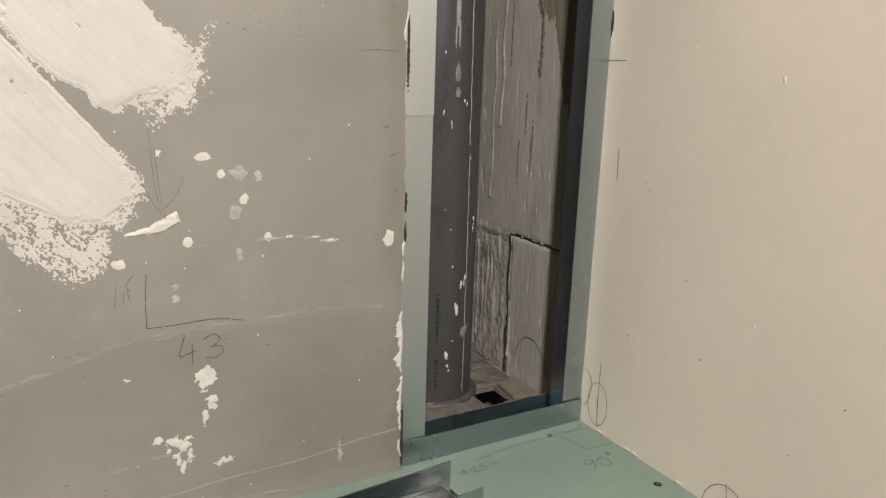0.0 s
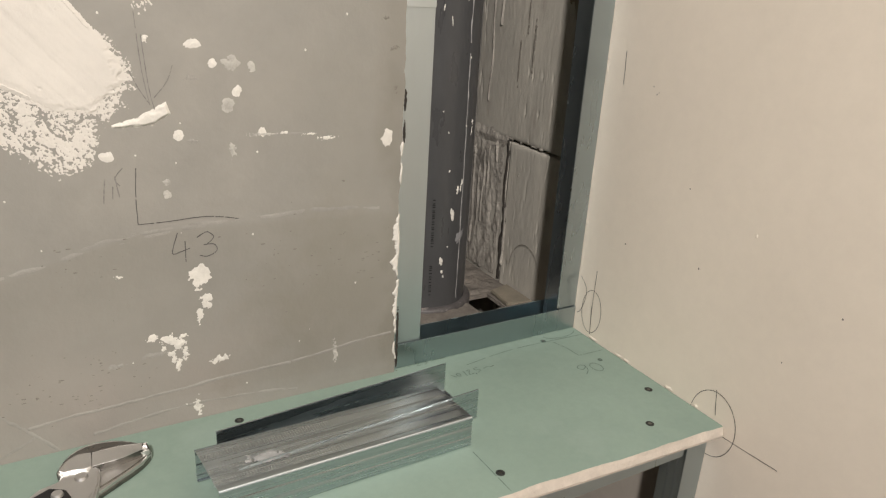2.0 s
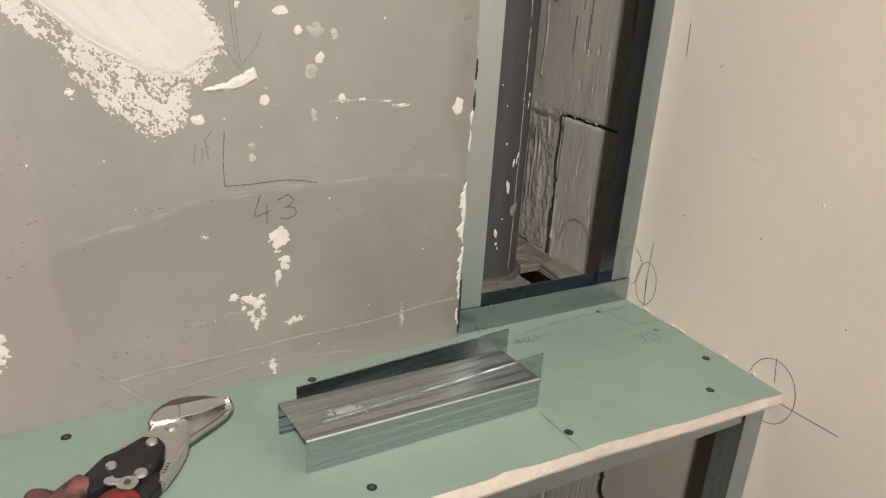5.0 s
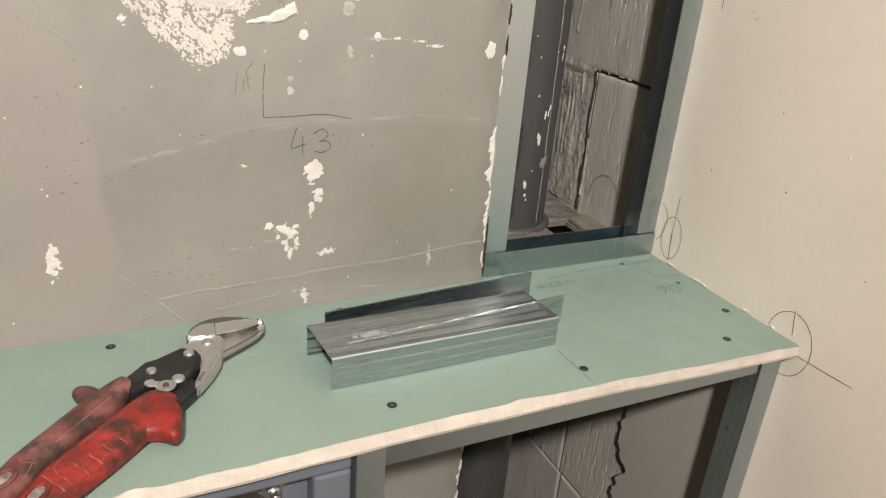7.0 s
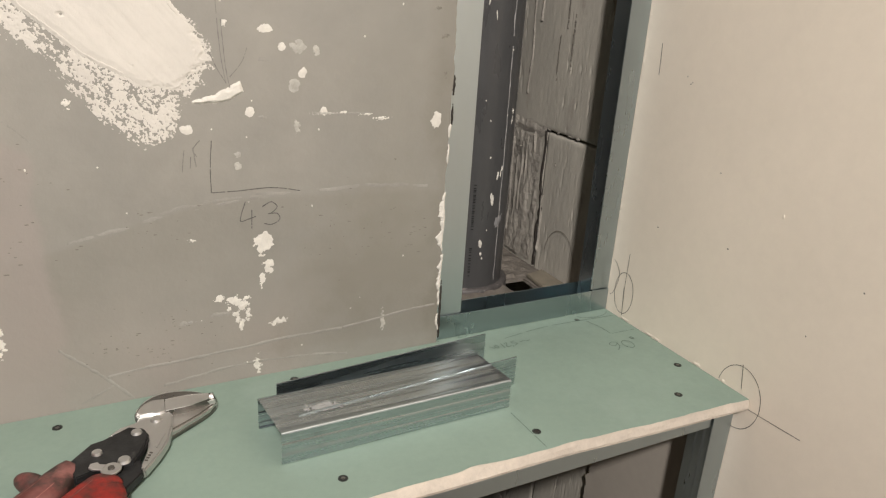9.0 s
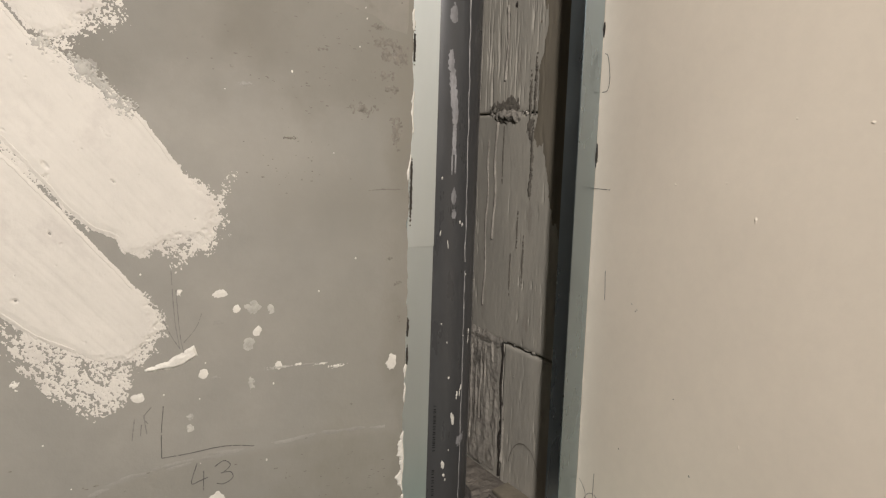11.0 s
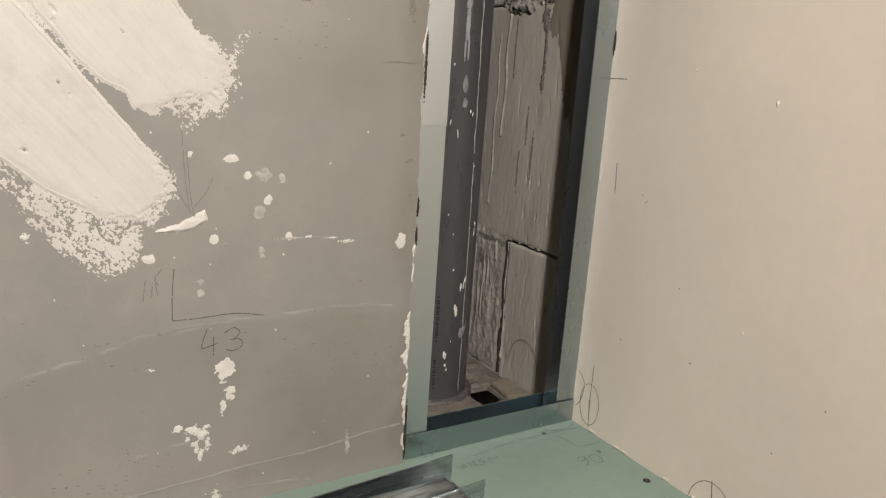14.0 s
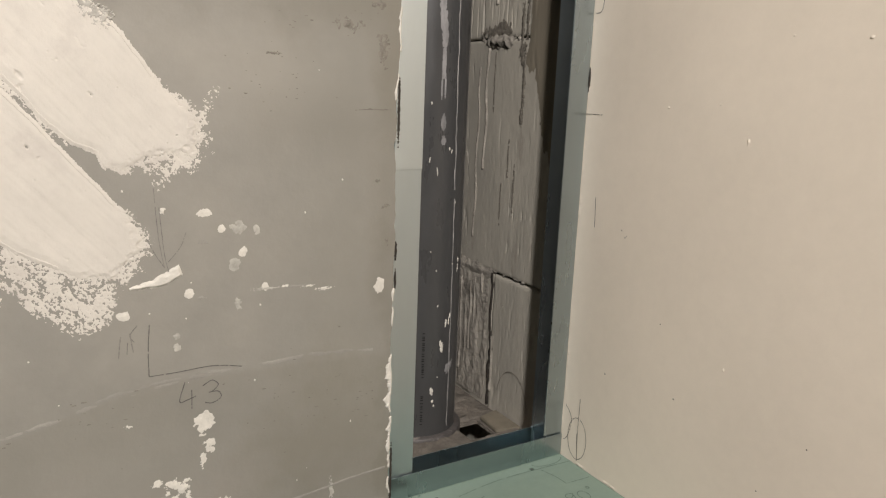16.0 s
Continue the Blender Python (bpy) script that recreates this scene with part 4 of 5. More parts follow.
# rubbed, thin traces of filler
THIN = ((-0.394, 1.463, 7, 4), (-0.396, 1.394, 2.5, 6), (-0.372, 1.406, 10, 1.5), (-0.307, 1.189, 2, 11), (-0.449, 1.372, 3, 2), (-0.449, 1.362, 2.5, 2.5), (-0.427, 1.404, 3, 2),
        (-0.425, 1.452, 4, 2), (-0.345, 1.405, 22, 1.0), (-0.52, 1.66, 8, 5), (-0.40, 1.655, 6, 1.5), (-0.50, 1.218, 6, 2), (-0.47, 1.222, 12, 2))
for k, (x, z, rx, rz) in enumerate(THIN):
    tagged(blob("filler_trace", x, z, rx / 1000, rz / 1000, on_wall, RIDGE if k > 5 else RUBBED, None, 350 + k, 0.0004, 1.3), "thin rubbed trace of filler on the grey plaster", "filler", "rubbed traces on the wall")
specks = bmesh.new()
for k in range(45):
    x, z = random.uniform(-0.70, -0.25), random.uniform(1.16, 1.74)
    bmesh.ops.create_icosphere(specks, subdivisions=1, radius=random.uniform(0.0004, 0.0011), matrix=Matrix.Translation((x, 0.0001, z)) @ Matrix.Diagonal((1, 0.5, random.uniform(0.7, 1.6), 1)))
tagged(part("filler_specks", specks, DAB), "scattered specks of dried filler on the grey plaster", "filler", kind="stuff")
pits = bmesh.new()
for k in range(420):
    cx, cz = random.choice(((-0.33, 1.29), (-0.28, 1.285), (-0.37, 1.315), (-0.41, 1.68), (-0.35, 1.66), (-0.30, 1.71), (-0.62, 1.30), (-0.36, 1.60), (-0.37, 1.58), (-0.33, 1.70), (-0.52, 1.31), (-0.62, 1.36), (-0.54, 1.195), (-0.535, 1.21), (-0.50, 1.215), (-0.28, 1.66)))
    x, z = random.gauss(cx, 0.025), random.gauss(cz, 0.014)
    if x < -0.25:
        bmesh.ops.create_icosphere(pits, subdivisions=1, radius=random.uniform(0.0003, 0.0008), matrix=Matrix.Translation((x, 0.0002, z)) @ Matrix.Diagonal((random.uniform(1, 4), 0.6, 1, 1)))
tagged(part("plaster_pits", pits, FAINT_PENCIL), "dark pinholes in the grey plaster", "plaster", kind="stuff")


# ---- trowel ridges in the plaster ----
def ridge(x0, x1, z0, z1, bow, width=0.0022, high=0.0005, seed=0):
    def line(A):
        f = (A - x0) / (x1 - x0)
        return z0 + (z1 - z0) * f + bow * 4 * f * (1 - f) + 0.003 * fractal(A * 22, A * 0, seed, 3)
    zs = [z0, z1, z0 + bow, z1 + bow]
    ob = relief("trowel_ridge", lambda A, B: high * (1 - ((B - line(A)) / width) ** 2) + 0.0008 * fractal(A * 90, B * 260, seed + 1, 4), (x0, x1, min(zs) - 0.012, max(zs) + 0.012), 0.0012, on_wall, RIDGE, wall_back)
    return tagged(ob, "pale trowel ridge in the plaster")


ridge(-0.589, -0.262, 1.304, 1.330, 0.016, 0.0012, 0.00006, 401)
ridge(-0.571, -0.351, 1.176, 1.188, 0.002, 0.0016, 0.0003, 402)
ridge(-0.352, -0.246, 1.188, 1.197, 0.001, 0.0013, 0.0003, 403)
ridge(-0.606, -0.549, 1.211, 1.150, 0.002, 0.0022, 0.0003, 404)
ridge(-0.600, -0.565, 1.151, 1.168, 0.000, 0.0013, 0.0002, 405)
ridge(-0.525, -0.345, 1.157, 1.157, 0.009, 0.0014, 0.0002, 408)

ridge(-0.650, -0.603, 1.420, 1.388, 0.006, 0.0012, 0.0001, 411)
ridge(-0.520, -0.400, 1.3235, 1.3345, 0.003, 0.0010, 0.00005, 412)

# broken flakes along the plaster's edge beside the shaft
def edge_flake(z0, z1, wide, seed):
    def height(A, B):
        e = niche_edge(B)
        env = np.clip(np.minimum(B - z0, z1 - B) / (0.35 * (z1 - z0)), 0, 1) ** 0.5
        w = wide * env * (0.55 + 1.6 * fractal(B * 150, B * 0, seed, 4))
        return np.minimum(np.minimum(A - e + w, e + 0.0012 - A) * 1.2, 0.0009 + 0.0012 * (fractal(A * 400, B * 300, seed + 1, 3) + 0.3))
    ob = relief("edge_flake", height, (-0.256, -0.232, z0, z1), 0.0006, on_wall, DAB, wall_back)
    return tagged(ob, "broken cream flake on the plaster's edge")


for k, (z0, z1, w) in enumerate(((1.258, 1.322, 0.0095), (1.212, 1.254, 0.0060), (1.195, 1.212, 0.003), (1.352, 1.372, 0.0028), (1.378, 1.392, 0.003), (1.715, 1.735, 0.003), 
                                  (1.62, 1.66, 0.0020), (1.575, 1.60, 0.0018), (0.91, 0.945, 0.0040), (0.86, 0.90, 0.0045), (0.80, 0.85, 0.0045), (1.165, 1.185, 0.002))):
    edge_flake(z0, z1, w, 420 + 3 * k)
# gaps between edge and stud, their shade painted as near-black blobs
for z, rz in ((1.56, 0.022), (1.43, 0.010), (1.40, 0.008), (1.585, 0.01), (1.19, 0.028), (1.165, 0.012), (1.70, 0.014)):
    under(blob("edge_gap", -0.2400, z, 0.0011, rz, on_wall, GAP_SHADE, None, int(z * 1000), 0.0006, 0.8, 0.0, 0.0005), wall_back)
relief("second_coat", lambda A, B: 0.05 * (B - 1.730 + 0.40 * (A + 0.30)) + 0.0004 * fractal(A * 60, B * 60, 486, 4), (-0.42, -0.2455, 1.69, 1.86), 0.003, lambda a, b, h: on_wall(a, b, np.minimum(h, 0.0005)), SECOND_COAT, wall_back, "paler second coat of plaster")
# rubbed greyish recess near the edge
for k, (x, z, rx, rz) in enumerate(((-0.252, 1.475, 3, 2), (-0.262, 1.50, 3, 1), (-0.25, 1.44, 2, 3), (-0.29, 1.64, 10, 4), (-0.27, 1.757, 5, 8), (-0.252, 1.69, 4, 7), (-0.255, 1.735, 4, 9), (-0.29, 1.763, 7, 3), (-0.27, 1.672, 9, 3), (-0.268, 1.700, 12, 4), (-0.262, 1.69, 9, 5), (-0.276, 1.715, 6, 2), (-0.332, 1.69, 4, 1), (-0.36, 1.612, 5, 1), (-0.258, 1.62, 4, 12), (-0.262, 1.66, 6, 3), (-0.30, 1.36, 1.5, 1.2))):
    under(blob("dark_smear", x, z, rx / 1000, rz / 1000, on_wall, FAINT_PENCIL, None, 450 + k, 0.0004, 2.0), wall_back)


# ---- pencil marks ----
def pencil(name, strokes, place, width, label, mat=PENCIL):
    return tagged(ribbon(name, strokes, place, width, mat), label, "pencil mark", "pencil marks")


pencil("pencil_number", [[(-0.444, 1.329), (-0.449, 1.312), (-0.442, 1.3125), (-0.435, 1.3145)], [(-0.4385, 1.321), (-0.439, 1.303)],
                         [(-0.429, 1.323), (-0.421, 1.327), (-0.4155, 1.322), (-0.421, 1.3165), (-0.424, 1.316)], [(-0.424, 1.316), (-0.4155, 1.3155), (-0.4135, 1.3095), (-0.421, 1.3055), (-0.4275, 1.307)]],
       on_wall, 0.0008, "pencilled number 43 on the grey plaster")
pencil("pencil_corner", [[(-0.4705, 1.385), (-0.4725, 1.362), (-0.4728, 1.3395)], [(-0.4728, 1.3395), (-0.45, 1.3395), (-0.425, 1.3405), (-0.41, 1.339), (-0.394, 1.3355)]], on_wall, 0.0007, "pencilled corner line on the grey plaster")
pencil("pencil_scribble", [[(-0.493, 1.378), (-0.4945, 1.368), (-0.4955, 1.359)], [(-0.488, 1.372), (-0.489, 1.362)], [(-0.480, 1.386), (-0.486, 1.378), (-0.483, 1.372)], [(-0.486, 1.38), (-0.484, 1.363)]],
       on_wall, 0.0008, "faint pencil scribble on the grey plaster", SMUDGED_PENCIL)
pencil("pencil_arrow", [[(-0.462, 1.50), (-0.460, 1.46), (-0.4565, 1.434)], [(-0.4585, 1.484), (-0.456, 1.446), (-0.453, 1.429)], [(-0.438, 1.462), (-0.443, 1.450), (-0.453, 1.438)], [(-0.469, 1.459), (-0.463, 1.445), (-0.456, 1.433)]],
       on_wall, 0.0006, "faint pencilled arrow on the grey plaster", SMUDGED_PENCIL)
pencil("pencil_tick", [[(-0.285, 1.5655), (-0.27, 1.5665), (-0.249, 1.5665)], [(-0.272, 1.567), (-0.256, 1.566)]], on_wall, 0.0008, "pencilled height tick on the grey plaster", FAINT_PENCIL)


def moved(da, db, strokes):
    return [[(a + da, b + db) for a, b in stroke] for stroke in strokes]


def loop(a, b, ra, rb, w0=0.0, w1=360.0, n=14):
    return [(a + ra * math.cos(radians(w0 + (w1 - w0) * k / n)), b + rb * math.sin(radians(w0 + (w1 - w0) * k / n))) for k in range(n + 1)]


pencil("pencil_circle", [loop(-0.0225, 1.1825, 0.0160, 0.0262, 100, 455), [(-0.0232, 1.2341), (-0.0230, 1.1913), (-0.0250, 1.1545)], [(-0.0221, 1.189), (-0.0232, 1.176), (-0.0252, 1.1545)], [(0.0006, 1.1716), (-0.005, 1.1777), (-0.0102, 1.1932), (-0.0105, 1.2043), (-0.0059, 1.2119), (0.0012, 1.2178)]],
       on_side, 0.0007, "pencilled circle with a plumb line on the cream wall")
pencil("pencil_circle", [loop(-0.2063, 1.1445, 0.0272, 0.0344, 12, 265), [(-0.2045, 1.181), (-0.2065, 1.168), (-0.2085, 1.1555)], [(-0.221, 1.1385), (-0.25, 1.1395), (-0.281, 1.141)], loop(-0.2063, 1.1445, 0.0272, 0.0344, -95, 10)],
       on_side, 0.0007, "pencilled circle and line round the shelf's corner, cream wall")
pencil("pencil_tick", [[(0.012, 1.5665), (-0.02, 1.5665)]], on_side, 0.0008, "pencilled height tick on the cream wall", FAINT_PENCIL)
pencil("pencil_tick", [[(-0.0205, 1.476), (-0.0215, 1.46), (-0.0225, 1.442)]], on_side, 0.0008, "short upright pencil line on the cream wall")
pencil("pencil_loop", [[(0.001, 1.716), (-0.004, 1.712), (-0.0085, 1.69), (-0.006, 1.676), (0.003, 1.674)]], on_side, 0.0008, "pencilled loop on the cream wall")
for stroke in ([(-0.201, 0.012), (-0.13, 0.004)], [(-0.165, -0.020), (-0.10, -0.012), (-0.002, -0.0155)], [(-0.047, -0.017), (-0.0415, -0.036), (-0.040, -0.054)], [(-0.040, -0.054), (-0.006, -0.055)], loop(-0.028, -0.002, 0.022, 0.0095, 180, 350),
               [(-0.239, -0.150), (-0.2385, -0.18), (-0.238, -0.207)]):
    pencil("pencil_line", [stroke], on_board, 0.0008, "pencilled set-out line on the green board", GREEN_PENCIL)
pencil("pencil_angle_note", moved(-0.0055, -0.0025, [[(-0.042, -0.0715), (-0.049, -0.069), (-0.054, -0.073), (-0.050, -0.0775), (-0.044, -0.074)], [(-0.043, -0.071), (-0.0455, -0.080), (-0.053, -0.087)], loop(-0.033, -0.0795, 0.0062, 0.0085, 60, 420), loop(-0.0185, -0.069, 0.0018, 0.0022)]),
       on_board, 0.0009, "pencilled note 90 degrees on the green board", GREEN_PENCIL)
pencil("pencil_size_note", moved(-0.016, 0.003, [[(-0.176, -0.034), (-0.172, -0.040)], loop(-0.168, -0.037, 0.002, 0.003), [(-0.160, -0.032), (-0.1605, -0.042)], [(-0.157, -0.034), (-0.153, -0.033), (-0.157, -0.041), (-0.151, -0.041)], [(-0.149, -0.041), (-0.150, -0.044)],
                            [(-0.142, -0.032), (-0.147, -0.033), (-0.1465, -0.036), (-0.142, -0.038), (-0.147, -0.042)], [(-0.137, -0.037), (-0.133, -0.0355), (-0.128, -0.037), (-0.124, -0.036)]]),
       on_board, 0.0009, "pencilled size note 12,5 on the green board", GREEN_PENCIL)
pencil("pencil_size_note", [[(-0.229, 0.002), (-0.226, 0.008), (-0.223, 0.001)], [(-0.214, 0.006), (-0.209, 0.006), (-0.214, 0.000), (-0.208, 0.000)], [(-0.201, 0.006), (-0.206, 0.005), (-0.202, 0.002), (-0.206, -0.001)], [(-0.196, 0.003), (-0.19, 0.004), (-0.184, 0.003), (-0.178, 0.004)]],
       on_board, 0.0008, "pencilled size note beside the track on the green board", GREEN_PENCIL)
pencil("pencil_circle", [loop(0.125, 1.165, 0.034, 0.045, 10, 170)], lambda a, b, h: np.stack([0.0105 - h, a, b], -1), 0.0009, "pencilled arc on a concrete block", FAINT_PENCIL)

# ---- bumps and drips on the cream wall ----
for k, (y, z, ry, rz) in enumerate(((-0.300, 1.637, 2.4, 1.6), (-0.206, 1.552, 1.6, 3.5), (-0.172, 1.583, 1.4, 1.4), (-0.112, 1.578, 1.4, 1.4), (-0.236, 1.641, 1.2, 1.2), (-0.21, 1.339, 1, 2.5))):
    under(blob("paint_bump", y, z, ry / 1000, rz / 1000, on_side, CREAM, None, 500 + k, 0.0010, 0.5), wall_right)
for k, (y, z, r) in enumerate(((-0.157, 1.288, 1.0), (-0.07, 1.439, 0.8), (-0.072, 1.441, 0.8), (-0.064, 1.446, 0.7), (-0.059, 1.279, 0.9), (-0.13, 1.36, 0.7), (-0.30, 1.30, 0.8), (-0.26, 1.24, 0.8))):
    under(blob("paint_speck", y, z, r / 1000, r / 1000, on_side, FAINT_PENCIL, None, 520 + k, 0.0006, 0.7, 0, 0.0004), wall_right)
for k in range(46):
    z = 1.155 + 0.66 * (k + random.random()) / 46
    under(blob("paint_drip", 0.011 - 0.007 * random.random(), z, 0.0025, random.uniform(0.005, 0.02), on_side, CREAM, None, 540 + k, random.uniform(0.0002, 0.0006), 1.2, 0, 0.0008), wall_right)
# shade of two gaps beside the stud, painted near-black
for z, rz in ((1.603, 0.014), (1.742, 0.009)):
    under(blob("edge_gap", 0.0055, z, 0.0022, rz, on_side, GAP_SHADE, None, int(z * 1000), 0.0016, 0.4, 0, 0.0005), wall_right)
for k in range(5):
    y = -0.20 + 0.2 * (k + random.random()) / 5
    under(blob("edge_crumb", y, 1.1515, random.uniform(0.003, 0.009), random.uniform(0.0012, 0.0028), on_side, CREAM, None, 600 + k, 0.0016, 0.7, 0, 0.0007), wall_right)

# ---- splashes on the pipe, its print and seam ----
SPLASH = ((0.0184, 1.3034, 1.6, 3.4), (0.0165, 1.2970, 1.0, 4.0), (0.0116, 1.2944, 1.4, 5.2), (0.0059, 1.2632, 2.6, 5.6), (0.0035, 1.2700, 1.2, 3.0), (-0.0067, 1.2043, 2.2, 4.6), (-0.0050, 1.1900, 1.2, 2.2), (-0.0030, 1.1840, 1.0, 1.8), (-0.0143, 1.3904, 0.7, 1.0), (-0.0062, 1.3662, 0.7, 1.1),
          (-0.0021, 1.3194, 0.8, 1.3), (0.0327, 1.3756, 1.4, 3.0), (0.0320, 1.3640, 0.7, 5.0), (0.0200, 1.4509, 1.2, 1.2), (-0.0192, 1.5036, 0.6, 3.4), (-0.0092, 1.4905, 0.6, 4.2), (-0.0188, 1.5708, 0.8, 1.4), (0.0071, 1.5172, 0.8, 2.4), (0.0105, 1.5140, 0.6, 2.0), (0.0195, 1.3720, 0.8, 1.2), (0.0010, 1.2230, 0.6, 1.0))
for k, (a, z, ra, rb) in enumerate(SPLASH):
    under(blob("splash", a, z, ra / 1000, rb / 1000, on_pipe, DAB, None, 640 + k, 0.0010, 0.9, 0.15 * math.sin(3 * k), 0.0004, "white filler splash"), pipe)
under(blob("splash", 0.0207, 1.2334, 0.0050, 0.0095, on_pipe, SCUFF, None, 669, 0.0008, 0.8, -0.5, 0.0005, "greyish rubbed splash"), pipe)
for k, (a, z, ra, rb) in enumerate(((-0.0119, 1.8006, 4.0, 7), (-0.0101, 1.7628, 4.2, 11), (-0.0119, 1.7080, 3.4, 13), (-0.0090, 1.6850, 3.6, 16), (-0.0075, 1.6680, 3.8, 15), (-0.0050, 1.6480, 3.6, 17), (-0.0051, 1.6180, 2.4, 18), (-0.0034, 1.5485, 3.0, 9), (-0.0023, 1.5270, 3.0, 5), (-0.0070, 1.5900, 0.9, 13), (-0.0025, 1.5900, 0.9, 13), (-0.0050, 1.6050, 2.6, 3))):
    under(blob("scuff", a, z, ra / 1000, rb / 1000, on_pipe, SCUFF, None, 670 + k, 0.0004, 0.45, 0, 0.0006, "rubbed whitish scuff"), pipe)
ribbon("seam", [[(0.0202, 1.15), (0.0190, 1.35), (0.0168, 1.51), (0.0150, 1.65), (0.0125, 1.78), (0.0105, 2.2)], [(0.0435, 1.15), (0.0430, 1.5), (0.0425, 2.2)]], on_pipe, 0.0017, SEAM, pipe, 0.0004, "pale seam line", 0.9)
for z0, z1, a in ((1.225, 1.285, -0.0195), (1.160, 1.200, -0.0195)):
    bars = []
    z = z0
    while z < z1:
        bars.append([(a - 0.0016, z), (a + 0.0016, z + 0.0002)])
        z += random.choice((0.0022, 0.003, 0.0045))
    ribbon("printed_marking", bars, on_pipe, 0.0011, PRINT, pipe, 0.0004, "unreadable black printed marking", 0.2, 0.0)
# the hole's shade is a near-black blob on the block
under(blob("drill_hole", 0.188, 1.798, 0.0035, 0.006, lambda a, b, h: np.stack([0.0135 - h, a, b], -1), GAP_SHADE, None, 690, 0.004, 0.3, 0, 0.0007), block_wall)


# ---- aviation snips ----
snips = thing("aviation_snips", (-0.60, -0.12, 1.15), "nickel and black tin snips with worn red grips", "snips")
lay = Matrix(((0.756, -0.655, 0, -0.672), (0.655, 0.756, 0, -0.19), (0, 0, 1, 1.15), (0, 0, 0, 1)))


def grip(spine, mat, name, label):
    """A rounded rubber handle along a spine of (u, v, width, height)."""
    pts = np.array(spine, float)
    s = np.linspace(0, len(pts) - 1, (len(pts) - 1) * 7 + 1)
    path = np.stack([np.interp(s, np.arange(len(pts)), pts[:, k]) for k in range(4)], 1)
    for k in range(4):
        path[1:-1, k] = (path[:-2, k] + 2 * path[1:-1, k] + path[2:, k]) / 4
    bm = bmesh.new()
    rings = []
    for u, v, w, h in path:
        ring = []
        for k in range(24):
            a = 2 * math.pi * k / 24
            ca, sa = math.cos(a), math.sin(a)
            ring.append(bm.verts.new(lay @ Vector((u, v + w / 2 * math.copysign(abs(ca) ** 0.75, ca), 0.0112 + h / 2 * math.copysign(abs(sa) ** 0.75, sa)))))
        rings.append(ring)
    for a, b in zip(rings, rings[1:]):
        for k in range(24):
            bm.faces.new((a[k], a[(k + 1) % 24], b[(k + 1) % 24], b[k]))
    bm.faces.new(rings[0][::-1])
    bm.faces.new(rings[-1])
    return part(name, bm, mat, snips, label, True)


def plate(name, outline, z0, z1, mat, label="", bevel=0.0009):
    return part(name, prism(outline, z0, z1, lay, bevel), mat, snips, label)


back_grip = grip([(-0.0225, -0.004, 0.010, 0.008), (-0.0205, -0.004, 0.022, 0.017), (-0.012, -0.002, 0.0265, 0.021), (0.010, 0.0042, 0.0262, 0.0225), (0.035, 0.0080, 0.0258, 0.0225), (0.061, 0.0120, 0.0262, 0.0215), (0.090, 0.0165, 0.0258, 0.0190), (0.104, 0.0200, 0.0215, 0.0150), (0.1105, 0.0225, 0.016, 0.012)], DUSTY_GRIP, "grip", "dusty worn red grip")
front_grip = grip([(-0.0205, -0.0320, 0.010, 0.008), (-0.0185, -0.0315, 0.022, 0.017), (-0.010, -0.0290, 0.0275, 0.021), (0.014, -0.0242, 0.0310, 0.0225), (0.045, -0.0225, 0.0325, 0.0225), (0.070, -0.0198, 0.0335, 0.0215), (0.090, -0.0185, 0.0345, 0.0190), (0.105, -0.0150, 0.028, 0.0160), (0.1135, -0.0155, 0.020, 0.012)], RED_GRIP, "grip", "bright red grip")


def nub(u, v, du, dv, mat, parent):
    bm = bmesh.new()
    bmesh.ops.create_uvsphere(bm, u_segments=20, v_segments=12, radius=1, matrix=lay @ Matrix.Translation((u, v, 0.0112)) @ Matrix.Rotation(math.atan2(dv, du), 4, "Z") @ Matrix.Diagonal((0.015, 0.0072, 0.0088, 1)))
    part("thumb_stop", bm, mat, parent, smooth=True)


nub(0.0845, 0.0325, -0.10, 1.0, DUSTY_GRIP, back_grip)
def flare(rows, mat, parent):
    """A thumb stop that swells out sideways: rows of (u, v, width along u, height)."""
    bm, rings = bmesh.new(), []
    for u, v, w, h in rows:
        rings.append([bm.verts.new(lay @ Vector((u + w / 2 * math.copysign(abs(math.cos(a)) ** 0.8, math.cos(a)), v, 0.0112 + h / 2 * math.copysign(abs(math.sin(a)) ** 0.8, math.sin(a))))) for a in (2 * math.pi * k / 24 for k in range(24))])
    for p, q in zip(rings, rings[1:]):
        for k in range(24):
            bm.faces.new((p[k], p[(k + 1) % 24], q[(k + 1) % 24], q[k]))
    bm.faces.new(rings[-1])
    part("thumb_stop", bm, mat, parent, smooth=True)


